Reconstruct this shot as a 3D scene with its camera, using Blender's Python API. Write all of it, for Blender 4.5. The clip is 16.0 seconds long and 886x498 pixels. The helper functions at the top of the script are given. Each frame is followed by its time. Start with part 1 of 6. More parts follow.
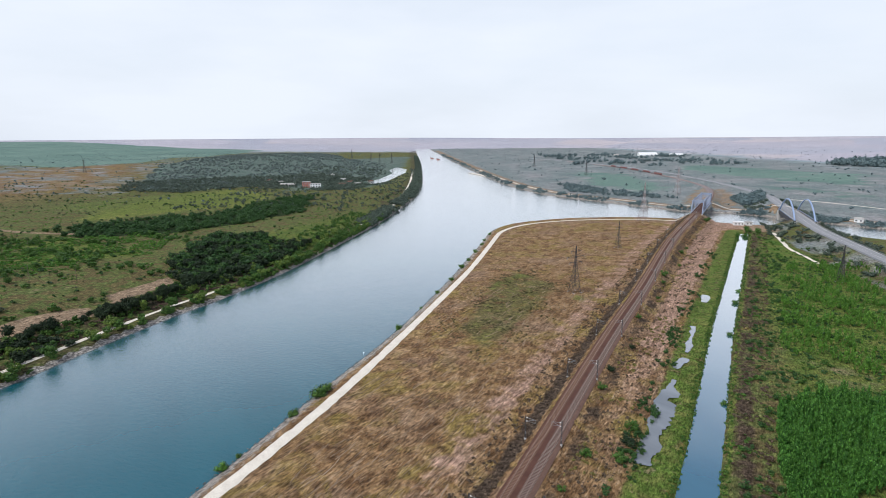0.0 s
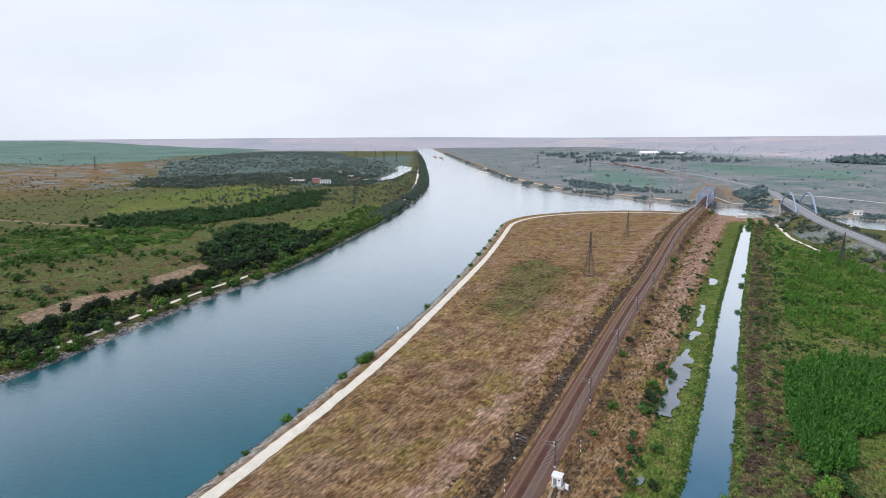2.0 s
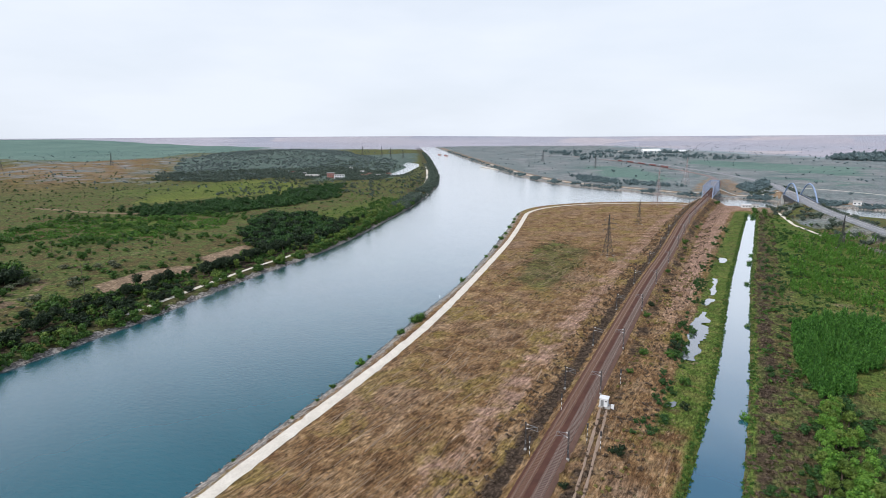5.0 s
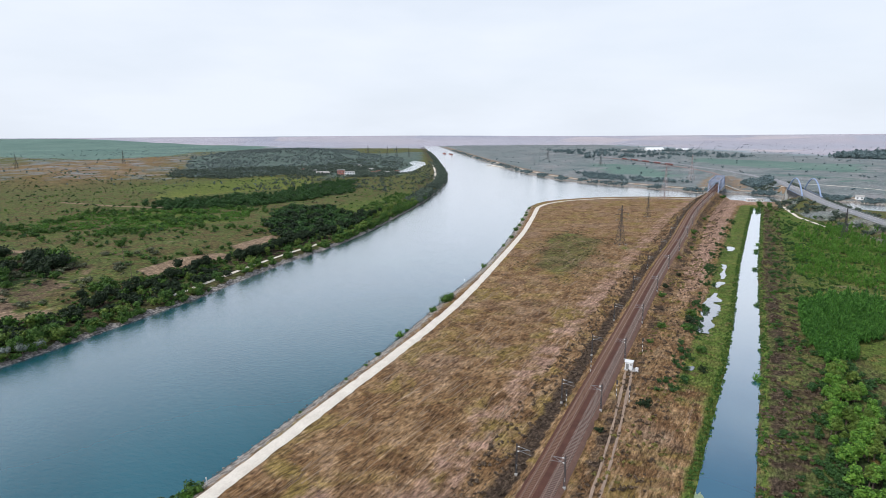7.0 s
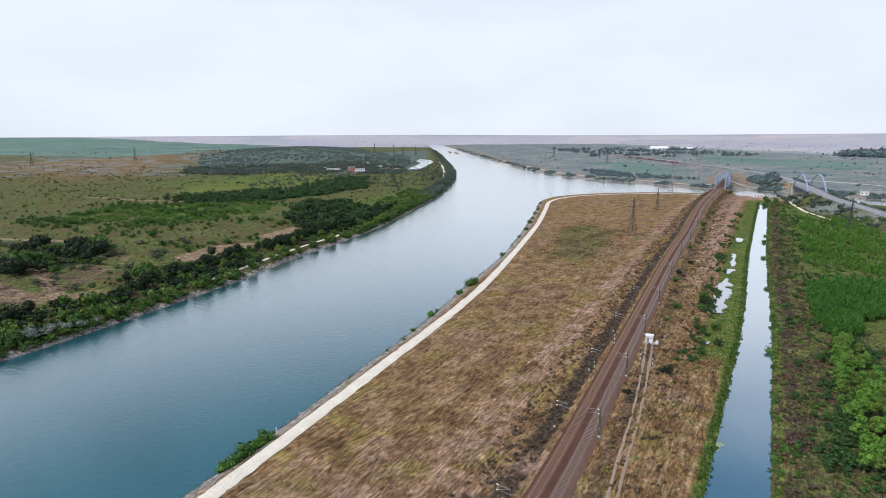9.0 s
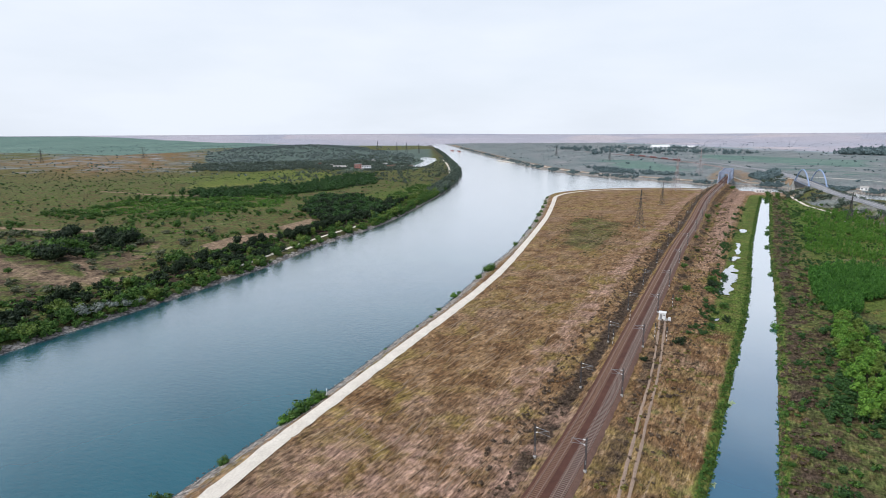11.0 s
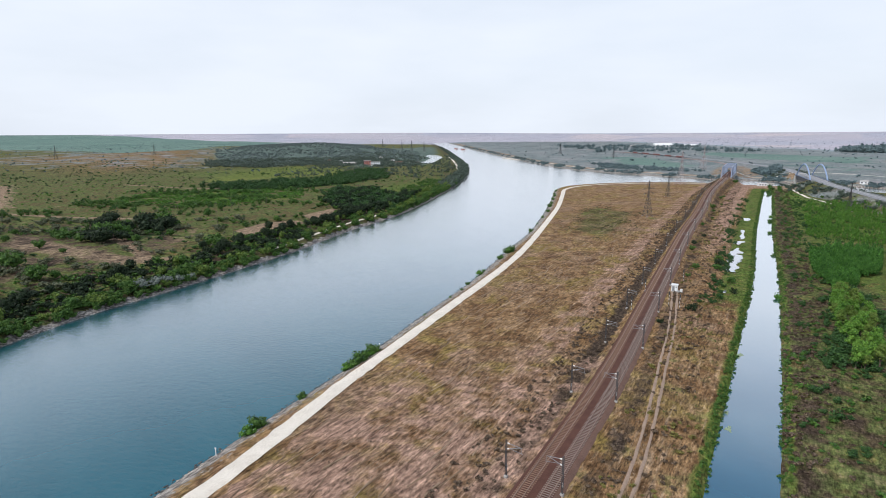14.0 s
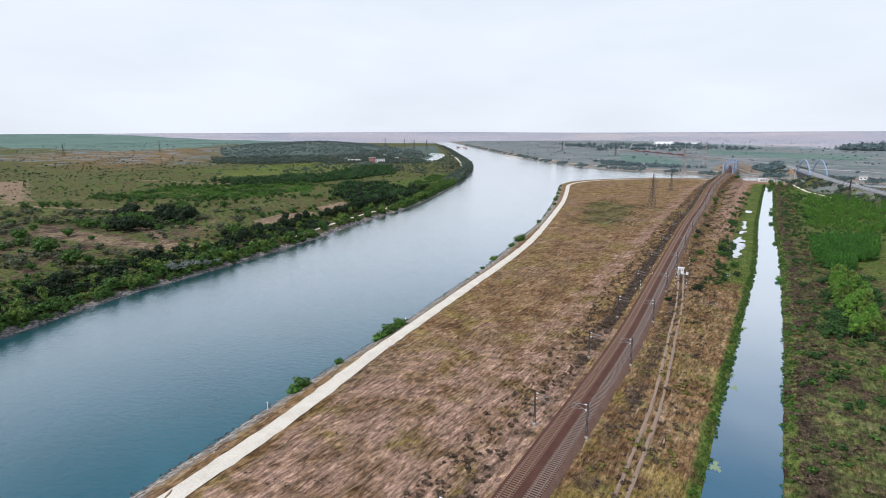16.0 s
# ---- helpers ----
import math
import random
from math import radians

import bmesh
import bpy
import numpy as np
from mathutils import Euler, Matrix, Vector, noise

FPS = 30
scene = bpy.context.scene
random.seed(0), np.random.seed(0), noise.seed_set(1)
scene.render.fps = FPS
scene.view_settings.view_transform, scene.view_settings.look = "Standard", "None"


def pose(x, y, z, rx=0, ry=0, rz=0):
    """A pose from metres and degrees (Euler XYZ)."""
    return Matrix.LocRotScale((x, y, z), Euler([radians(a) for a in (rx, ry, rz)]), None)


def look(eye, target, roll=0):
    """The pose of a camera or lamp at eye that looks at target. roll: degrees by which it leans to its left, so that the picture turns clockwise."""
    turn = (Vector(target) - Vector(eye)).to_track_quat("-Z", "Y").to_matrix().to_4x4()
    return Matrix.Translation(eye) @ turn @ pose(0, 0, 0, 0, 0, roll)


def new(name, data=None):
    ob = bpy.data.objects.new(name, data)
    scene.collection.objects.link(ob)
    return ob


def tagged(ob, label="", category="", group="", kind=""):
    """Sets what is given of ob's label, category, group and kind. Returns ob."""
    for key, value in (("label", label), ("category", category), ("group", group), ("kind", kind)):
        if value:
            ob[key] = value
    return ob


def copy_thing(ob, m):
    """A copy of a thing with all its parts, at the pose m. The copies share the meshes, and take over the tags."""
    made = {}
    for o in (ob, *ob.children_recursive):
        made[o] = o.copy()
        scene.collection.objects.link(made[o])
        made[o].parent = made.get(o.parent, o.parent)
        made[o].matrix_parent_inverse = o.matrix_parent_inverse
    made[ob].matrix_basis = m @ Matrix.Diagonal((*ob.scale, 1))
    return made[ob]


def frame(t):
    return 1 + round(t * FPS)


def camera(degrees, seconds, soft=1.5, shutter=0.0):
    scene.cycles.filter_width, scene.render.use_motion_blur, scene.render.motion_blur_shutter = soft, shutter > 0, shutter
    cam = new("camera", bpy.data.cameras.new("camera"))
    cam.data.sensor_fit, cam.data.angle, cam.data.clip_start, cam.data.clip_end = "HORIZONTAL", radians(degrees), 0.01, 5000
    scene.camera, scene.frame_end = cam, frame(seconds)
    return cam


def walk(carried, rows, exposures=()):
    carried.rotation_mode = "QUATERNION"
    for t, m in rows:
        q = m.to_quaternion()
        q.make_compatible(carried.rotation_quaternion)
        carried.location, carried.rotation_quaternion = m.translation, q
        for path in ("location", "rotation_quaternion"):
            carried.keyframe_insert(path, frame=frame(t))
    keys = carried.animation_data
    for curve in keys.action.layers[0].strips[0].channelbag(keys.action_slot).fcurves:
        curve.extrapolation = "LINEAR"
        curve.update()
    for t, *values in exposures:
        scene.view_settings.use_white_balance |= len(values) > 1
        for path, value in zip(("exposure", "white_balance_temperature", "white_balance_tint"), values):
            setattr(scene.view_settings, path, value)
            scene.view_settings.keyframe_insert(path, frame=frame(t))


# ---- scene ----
cam = camera(78.7, 16.0, 0.55)
METRES, EYE, TILT, LEAN, TURN = 160.0, 93.5, -12.0, 0.4, 0.0
ROWS = [
    (0.0, 0.0, 0.0, 0.0, 0.0, 0.0, -0.0),
    (0.5, -0.0219, -0.0287, -0.0121, -0.03, -0.02, 0.01),
    (1.0, -0.0434, -0.0574, -0.0259, -0.03, -0.02, -0.01),
    (1.5, -0.065, -0.0856, -0.0404, -0.02, -0.01, -0.0),
    (2.0, -0.0863, -0.1139, -0.0541, -0.03, 0.0, 0.02),
    (2.5, -0.1081, -0.1423, -0.0677, -0.05, -0.02, 0.0),
    (3.0, -0.1294, -0.1703, -0.0813, -0.06, -0.02, -0.02),
    (3.5, -0.15, -0.1982, -0.0948, -0.05, -0.01, -0.01),
    (4.0, -0.1708, -0.2257, -0.1079, -0.06, -0.01, -0.02),
    (6.5, -0.2734, -0.3593, -0.1685, -0.07, -0.06, 0.03),
    (7.0, -0.2928, -0.3842, -0.1804, 0.09, -0.04, -0.01),
    (7.5, -0.3115, -0.408, -0.1914, 0.22, -0.06, -0.05),
    (8.0, -0.3293, -0.4304, -0.2015, 0.32, -0.05, -0.08),
    (8.5, -0.3463, -0.4519, -0.2118, 0.36, -0.06, -0.1),
    (9.0, -0.3631, -0.4731, -0.2218, 0.38, -0.08, -0.11),
    (11.5, -0.4406, -0.5793, -0.2726, 0.38, -0.16, -0.13),
    (12.0, -0.4543, -0.6004, -0.2825, 0.39, -0.17, -0.14),
    (12.5, -0.4673, -0.6211, -0.2919, 0.42, -0.17, -0.16),
    (13.0, -0.4797, -0.641, -0.3016, 0.45, -0.16, -0.16),
    (13.5, -0.4917, -0.6605, -0.3114, 0.47, -0.18, -0.15),
    (14.0, -0.5037, -0.6793, -0.3214, 0.49, -0.18, -0.16),
    (14.5, -0.5155, -0.6977, -0.3314, 0.5, -0.19, -0.18),
    (15.0, -0.527, -0.7155, -0.3419, 0.51, -0.19, -0.18),
    (15.5, -0.5384, -0.7332, -0.3521, 0.51, -0.22, -0.19),
    (16.0, -0.5501, -0.7508, -0.3626, 0.51, -0.22, -0.19),
]
walk(cam, [(t, pose(0, 0, EYE, TILT, LEAN, TURN) @ pose(METRES * x, METRES * y, METRES * z, 90 + pitch, roll, yaw)) for t, x, y, z, yaw, pitch, roll in ROWS], [(0.0, 0.0, 6000, 10), (16.0, 0.0, 6000, 10)])

# ---- light ----
world = bpy.data.worlds.new("overcast_sky")
scene.world = world
world.use_nodes = True
wn, wl = world.node_tree.nodes, world.node_tree.links
wn.clear()
SUN_ELEV, SUN_AZ = radians(48), radians(235)
sky = wn.new("ShaderNodeTexSky")
sky.sky_type, sky.sun_disc = "NISHITA", False
sky.sun_elevation, sky.sun_rotation = SUN_ELEV, SUN_AZ
sky.air_density, sky.dust_density, sky.ozone_density = 1.0, 3.0, 1.5
bg_sky, bg_cloud, mixer, wout = wn.new("ShaderNodeBackground"), wn.new("ShaderNodeBackground"), wn.new("ShaderNodeMixShader"), wn.new("ShaderNodeOutputWorld")
bg_sky.inputs["Strength"].default_value = 0.13
wl.new(sky.outputs[0], bg_sky.inputs["Color"])
coord, stretch, puffs, ramp = wn.new("ShaderNodeTexCoord"), wn.new("ShaderNodeMapping"), wn.new("ShaderNodeTexNoise"), wn.new("ShaderNodeMapRange")
stretch.inputs["Scale"].default_value = (1.6, 1.6, 6.0)
puffs.inputs["Scale"].default_value, puffs.inputs["Detail"].default_value = 1.7, 6
ramp.inputs["From Min"].default_value, ramp.inputs["From Max"].default_value = 0.35, 0.62
ramp.inputs["To Min"].default_value, ramp.inputs["To Max"].default_value = 0.88, 0.98
wl.new(coord.outputs["Generated"], stretch.inputs[0])
wl.new(stretch.outputs[0], puffs.inputs["Vector"])
wl.new(puffs.outputs[0], ramp.inputs[0])
# a white haze low down, broken cloud with blue gaps higher up
split, lift, cover = wn.new("ShaderNodeSeparateXYZ"), wn.new("ShaderNodeMapRange"), wn.new("ShaderNodeMix")
gaps = wn.new("ShaderNodeMapRange")
wl.new(coord.outputs["Generated"], split.inputs[0])
wl.new(split.outputs["Z"], lift.inputs[0])
lift.inputs["From Min"].default_value, lift.inputs["From Max"].default_value = 0.20, 0.62
wl.new(puffs.outputs[0], gaps.inputs[0])
gaps.inputs["From Min"].default_value, gaps.inputs["From Max"].default_value = 0.38, 0.64
gaps.inputs["To Min"].default_value, gaps.inputs["To Max"].default_value = 0.06, 0.52
wl.new(lift.outputs[0], cover.inputs[0])
wl.new(ramp.outputs[0], cover.inputs[2])
wl.new(gaps.outputs[0], cover.inputs[3])
wl.new(cover.outputs[0], mixer.inputs[0])
tone = wn.new("ShaderNodeMix")
tone.data_type = "RGBA"
tone.inputs[6].default_value, tone.inputs[7].default_value = (0.91, 0.94, 0.975, 1), (0.96, 0.97, 0.985, 1)
wl.new(puffs.outputs[0], tone.inputs[0])
wl.new(tone.outputs[2], bg_cloud.inputs["Color"])
bg_cloud.inputs["Strength"].default_value = 0.97
wl.new(bg_sky.outputs[0], mixer.inputs[1])
wl.new(bg_cloud.outputs[0], mixer.inputs[2])
wl.new(mixer.outputs[0], wout.inputs[0])
sun = new("sun", bpy.data.lights.new("sun", "SUN"))
sun.data.energy, sun.data.angle, sun.data.color = 2.4, radians(10), (1.0, 0.95, 0.87)
sun.matrix_world = look((0, 0, 400), (-400 * math.sin(SUN_AZ) / math.tan(SUN_ELEV), -400 * math.cos(SUN_AZ) / math.tan(SUN_ELEV), 0))


# ---- materials ----
class Mat:
    """A node material under construction: short calls for the usual nodes."""

    def __init__(self, name, rough=0.85, metal=0.0, spec=0.3):
        self.m = bpy.data.materials.new(name)
        self.m.use_nodes = True
        self.n, self.l = self.m.node_tree.nodes, self.m.node_tree.links
        self.b = self.n["Principled BSDF"]
        self.b.inputs["Roughness"].default_value = rough
        self.b.inputs["Metallic"].default_value = metal
        self.b.inputs["Specular IOR Level"].default_value = spec
        self.pos = self.n.new("ShaderNodeNewGeometry").outputs["Position"]

    def put(self, socket, value):
        if isinstance(value, bpy.types.NodeSocket):
            self.l.new(value, socket)
        else:
            socket.default_value = (*value, 1) if isinstance(value, tuple) and len(value) == 3 and socket.type == "RGBA" else value

    def noise(self, scale, detail=4, rough=0.55, stretch=None, turn=0.0, warp=0.0):
        t = self.n.new("ShaderNodeTexNoise")
        t.inputs["Scale"].default_value, t.inputs["Detail"].default_value, t.inputs["Roughness"].default_value = scale, detail, rough
        t.inputs["Distortion"].default_value = warp
        v = self.pos
        if stretch:
            k = self.n.new("ShaderNodeMapping")
            k.inputs["Scale"].default_value, k.inputs["Rotation"].default_value = stretch, (0, 0, turn)
            k.vector_type = "TEXTURE"
            self.l.new(v, k.inputs[0])
            v = k.outputs[0]
        self.l.new(v, t.inputs["Vector"])
        return t.outputs[0]

    def cells(self, scale, out="Color"):
        t = self.n.new("ShaderNodeTexVoronoi")
        t.inputs["Scale"].default_value = scale
        self.l.new(self.pos, t.inputs["Vector"])
        return t.outputs[out]

    def range(self, v, a, b, c=0.0, d=1.0):
        t = self.n.new("ShaderNodeMapRange")
        self.put(t.inputs[0], v)
        for i, x in enumerate((a, b, c, d)):
            t.inputs[i + 1].default_value = x
        return t.outputs[0]

    def math(self, op, a, b=0.0):
        t = self.n.new("ShaderNodeMath")
        t.operation = op
        self.put(t.inputs[0], a)
        self.put(t.inputs[1], b)
        return t.outputs[0]

    def mix(self, f, a, b, mode="MIX"):
        t = self.n.new("ShaderNodeMix")
        t.data_type, t.blend_type = "RGBA", mode
        self.put(t.inputs[0], f)
        self.put(t.inputs[6], a)
        self.put(t.inputs[7], b)
        return t.outputs[2]

    def ramp(self, f, *stops):
        t = self.n.new("ShaderNodeValToRGB")
        e = t.color_ramp.elements
        while len(e) < len(stops):
            e.new(0.5)
        for s, (p, c) in zip(e, stops):
            s.position, s.color = p, (*c, 1)
        self.put(t.inputs[0], f)
        return t.outputs[0]

    def attribute(self, name):
        t = self.n.new("ShaderNodeAttribute")
        t.attribute_name = name
        s = self.n.new("ShaderNodeSeparateColor")
        self.l.new(t.outputs["Color"], s.inputs[0])
        return s.outputs[0], s.outputs[1], s.outputs[2]

    def island(self):
        return self.n.new("ShaderNodeNewGeometry").outputs["Random Per Island"]

    def random(self):
        return self.n.new("ShaderNodeObjectInfo").outputs["Random"]

    def bump(self, h, strength=0.5, distance=0.1):
        t = self.n.new("ShaderNodeBump")
        t.inputs["Strength"].default_value, t.inputs["Distance"].default_value = strength, distance
        self.put(t.inputs["Height"], h)
        self.l.new(t.outputs[0], self.b.inputs["Normal"])

    def done(self, colour):
        self.put(self.b.inputs["Base Color"], colour)
        return self.m


def simple(name, a, b, scale=1.0, rough=0.8, metal=0.0, fine=12.0, bump=0.2):
    """Two tones over a coarse and a fine noise, with a slight relief."""
    k = Mat(name, rough, metal)
    c = k.mix(k.range(k.noise(scale), 0.3, 0.7), a, b)
    f = k.noise(scale * fine)
    c = k.mix(0.35, c, k.ramp(f, (0.3, tuple(x * 0.6 for x in a)), (0.7, tuple(min(1, x * 1.35) for x in b))))
    k.bump(f, bump, 0.05)
    return k.done(c)


def foliage(name, dark, mid, light):
    """Leaves: every clump its own tone, every plant a little different by where it stands."""
    k = Mat(name, 0.6, 0, 0.25)
    c = k.ramp(k.island(), (0.0, dark), (0.55, mid), (1.0, light))
    c = k.mix(k.range(k.noise(0.09, 2), 0.3, 0.7, 0.0, 0.55), c, k.mix(0.5, mid, dark))
    c = k.mix(k.range(k.noise(0.35, 2), 0.4, 0.75, 0.0, 0.4), c, light)
    return k.done(c)


def ground_material():
    k = Mat("dry_land", 0.95, 0, 0.1)
    green, soil, dark = k.attribute("cover_a")
    pale, crop, stone = k.attribute("cover_b")
    mow, scrub, olive = k.attribute("cover_c")
    steppe, wood, yellow = k.attribute("cover_d")
    far_haze = k.attribute("cover_e")[0]
    big, mid, fine = k.noise(0.022, 5, 0.6), k.noise(0.11, 5, 0.65), k.noise(0.9, 5, 0.7)
    grit = k.noise(3.5, 3, 0.7)
    streak = k.noise(0.2, 5, 0.65, (1.0, 16.0, 1.0), -0.57, 0.4)
    wisps = k.noise(0.7, 4, 0.7, (1.0, 14.0, 1.0), -0.55, 0.7)
    # the dry field: brown, tan and pinkish straw, with wisps of pale stalks
    dry = k.ramp(mid, (0.28, (0.07, 0.036, 0.017)), (0.45, (0.172, 0.098, 0.044)), (0.58, (0.275, 0.172, 0.085)), (0.75, (0.37, 0.255, 0.15)))
    dry = k.mix(k.range(big, 0.50, 0.66, 0.0, 0.7), dry, k.ramp(streak, (0.3, (0.13, 0.078, 0.05)), (0.5, (0.245, 0.162, 0.11)), (0.72, (0.36, 0.258, 0.185))))
    dry = k.mix(k.range(k.noise(0.05, 4, 0.6, None, 0, 0.8), 0.50, 0.64, 0.0, 0.75), dry, (0.225, 0.17, 0.045))
    dry = k.mix(k.range(wisps, 0.56, 0.72, 0.0, 0.6), dry, (0.45, 0.34, 0.235))
    dry = k.mix(k.range(wisps, 0.44, 0.28, 0.0, 0.7), dry, (0.075, 0.045, 0.028))
    clod = k.noise(1.0, 6, 0.8, (1.0, 5.5, 1.0), -0.57, 0.8)
    dry = k.mix(k.range(clod, 0.47, 0.36, 0.0, 0.85), dry, (0.035, 0.022, 0.013))
    dry = k.mix(k.range(clod, 0.54, 0.66, 0.0, 0.6), dry, (0.43, 0.315, 0.20))
    # lush grass and weeds
    lush = k.ramp(fine, (0.3, (0.02, 0.045, 0.008)), (0.5, (0.06, 0.12, 0.016)), (0.72, (0.13, 0.19, 0.032)))
    lush = k.mix(k.range(mid, 0.42, 0.62, 0.0, 0.65), lush, (0.17, 0.155, 0.05))
    earth = k.ramp(fine, (0.3, (0.16, 0.107, 0.066)), (0.5, (0.26, 0.185, 0.12)), (0.75, (0.36, 0.275, 0.19)))
    weeds = k.ramp(fine, (0.32, (0.026, 0.019, 0.013)), (0.52, (0.066, 0.046, 0.032)), (0.72, (0.145, 0.108, 0.078)))
    oliv = k.ramp(fine, (0.3, (0.03, 0.055, 0.014)), (0.5, (0.078, 0.122, 0.03)), (0.72, (0.16, 0.195, 0.062)))
    oliv = k.mix(k.range(mid, 0.43, 0.57, 0.0, 0.8), oliv, k.ramp(fine, (0.3, (0.05, 0.034, 0.016)), (0.7, (0.19, 0.13, 0.065))))
    # ground of the far scrub hill, haze greyed into its colour
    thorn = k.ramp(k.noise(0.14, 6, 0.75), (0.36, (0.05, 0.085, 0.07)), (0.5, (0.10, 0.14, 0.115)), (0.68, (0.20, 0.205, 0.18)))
    # the plain: parcels of stubble, fallow and pasture, haze mixed into their colours
    parcel = k.n.new("ShaderNodeSeparateColor")
    k.l.new(k.cells(0.0019), parcel.inputs[0])
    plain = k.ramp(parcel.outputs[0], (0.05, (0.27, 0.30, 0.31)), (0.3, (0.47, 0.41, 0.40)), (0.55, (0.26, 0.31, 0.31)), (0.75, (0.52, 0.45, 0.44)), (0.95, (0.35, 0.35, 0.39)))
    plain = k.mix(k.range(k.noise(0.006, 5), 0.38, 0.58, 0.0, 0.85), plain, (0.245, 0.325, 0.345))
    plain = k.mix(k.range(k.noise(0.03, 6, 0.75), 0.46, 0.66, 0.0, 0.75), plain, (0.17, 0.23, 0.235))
    # distant crops, their green dulled with a haze tint
    hazed_crop = k.ramp(k.noise(0.004, 4), (0.3, (0.105, 0.175, 0.145)), (0.7, (0.16, 0.235, 0.195)))
    # pasture ramp pushed to blue-grey as painted haze
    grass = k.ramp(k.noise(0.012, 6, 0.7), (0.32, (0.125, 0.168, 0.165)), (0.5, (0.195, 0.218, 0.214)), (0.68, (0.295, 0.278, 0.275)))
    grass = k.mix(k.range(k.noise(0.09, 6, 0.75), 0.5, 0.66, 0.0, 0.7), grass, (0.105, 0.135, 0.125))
    # ground beneath trees, painted dark as the shade in the gaps
    shaded_floor = k.ramp(fine, (0.3, (0.010, 0.020, 0.007)), (0.7, (0.035, 0.058, 0.018)))
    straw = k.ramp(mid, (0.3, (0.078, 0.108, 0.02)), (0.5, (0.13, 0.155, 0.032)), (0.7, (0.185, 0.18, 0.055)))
    # farthest parcels: lavender haze painted over the field colours
    hazed_fields = k.ramp(parcel.outputs[1], (0.1, (0.35, 0.35, 0.40)), (0.4, (0.46, 0.42, 0.45)), (0.7, (0.37, 0.375, 0.43)), (0.95, (0.48, 0.425, 0.43)))
    hazed_fields = k.mix(k.range(k.noise(0.0035, 6, 0.7, (3.0, 1.0, 1.0)), 0.45, 0.62, 0.0, 0.6), hazed_fields, (0.34, 0.35, 0.40))
    rock = k.ramp(k.cells(0.9, "Distance"), (0.1, (0.38, 0.35, 0.31)), (0.5, (0.27, 0.245, 0.215)), (0.8, (0.12, 0.11, 0.10)))
    c = dry

    def lay(c, mask, over, wob, lo=0.42, hi=0.58):
        return k.mix(k.range(k.math("ADD", mask, k.math("MULTIPLY", k.math("SUBTRACT", wob, 0.5), 0.9)), lo, hi), c, over)

    c = lay(c, olive, oliv, mid)
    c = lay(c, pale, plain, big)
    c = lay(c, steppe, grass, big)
    c = lay(c, far_haze, hazed_fields, big)
    c = lay(c, crop, hazed_crop, big)
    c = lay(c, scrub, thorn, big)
    c = lay(c, yellow, straw, mid)
    c = lay(c, wood, shaded_floor, mid)
    c = lay(c, soil, earth, mid)
    c = lay(c, dark, weeds, mid)
    c = lay(c, green, lush, mid)
    c = lay(c, mow, k.mix(k.math("ADD", k.math("MULTIPLY", k.range(wisps, 0.35, 0.65), 0.5), k.math("MULTIPLY", k.range(clod, 0.36, 0.64), 0.5)), (0.11, 0.06, 0.04), (0.52, 0.345, 0.25)), mid)
    c = lay(c, stone, rock, fine)
    grain = k.math("MULTIPLY", k.range(k.noise(1.5, 5, 0.78, (1.0, 3.4, 1.0), -0.57), 0.33, 0.67, 0.12, 1.90), k.range(k.noise(0.33, 5, 0.75), 0.32, 0.68, 0.55, 1.40))
    k.bump(k.math("ADD", k.math("MULTIPLY", fine, 0.8), k.math("MULTIPLY", grit, 0.4)), 0.9, 0.5)
    return k.done(k.mix(0.9, c, grain, "MULTIPLY"))


def water_material(name, body, shallow, rough=0.06, wave=0.12, low=0.46, high=0.94):
    """Turbid water: a dull body under a surface that mirrors the sky the more, the flatter one looks at it."""
    k = Mat(name, 0.5, 0, 0.0)
    ripple = k.noise(0.8, 5, 0.65, (1.0, 2.2, 1.0), 1.2)
    swell = k.noise(0.045, 4, 0.6, (1.0, 3.5, 1.0), 0.6)
    k.bump(k.math("ADD", k.math("MULTIPLY", ripple, 0.7), k.math("MULTIPLY", swell, 1.2)), wave, 0.35)
    normal = k.b.inputs["Normal"].links[0].from_socket
    gloss, facing, blend = k.n.new("ShaderNodeBsdfGlossy"), k.n.new("ShaderNodeLayerWeight"), k.n.new("ShaderNodeMixShader")
    k.put(gloss.inputs["Roughness"], k.range(swell, 0.3, 0.7, rough, rough * 2.0))
    gloss.inputs["Color"].default_value = (1, 1, 1, 1)
    k.l.new(normal, gloss.inputs["Normal"])
    facing.inputs["Blend"].default_value = 0.5
    sheen = k.n.new("ShaderNodeMapRange")
    sheen.interpolation_type = "SMOOTHSTEP"
    k.l.new(facing.outputs["Facing"], sheen.inputs[0])
    for socket, value in zip(sheen.inputs[1:5], (low, high, 0.10, 0.96)):
        socket.default_value = value
    k.l.new(sheen.outputs[0], blend.inputs[0])
    k.l.new(k.b.outputs[0], blend.inputs[1])
    k.l.new(gloss.outputs[0], blend.inputs[2])
    k.l.new(blend.outputs[0], k.n["Material Output"].inputs["Surface"])
    return k.done(k.mix(k.range(swell, 0.35, 0.65), body, shallow))


GROUND = ground_material()
WATER = water_material("canal_water", (0.009, 0.086, 0.116), (0.014, 0.102, 0.134), 0.06, 0.8)
DITCH_WATER = water_material("ditch_water", (0.02, 0.10, 0.16), (0.03, 0.125, 0.19), 0.03, 0.03, 0.32, 0.92)
# pool body paled to add the bright sky its surface should mirror
POOL_WATER = water_material("pool_water", (0.12, 0.135, 0.15), (0.22, 0.235, 0.25), 0.02, 0.01)
GRAVEL = simple("pale_gravel", (0.60, 0.53, 0.44), (0.78, 0.71, 0.61), 0.25, 0.95)
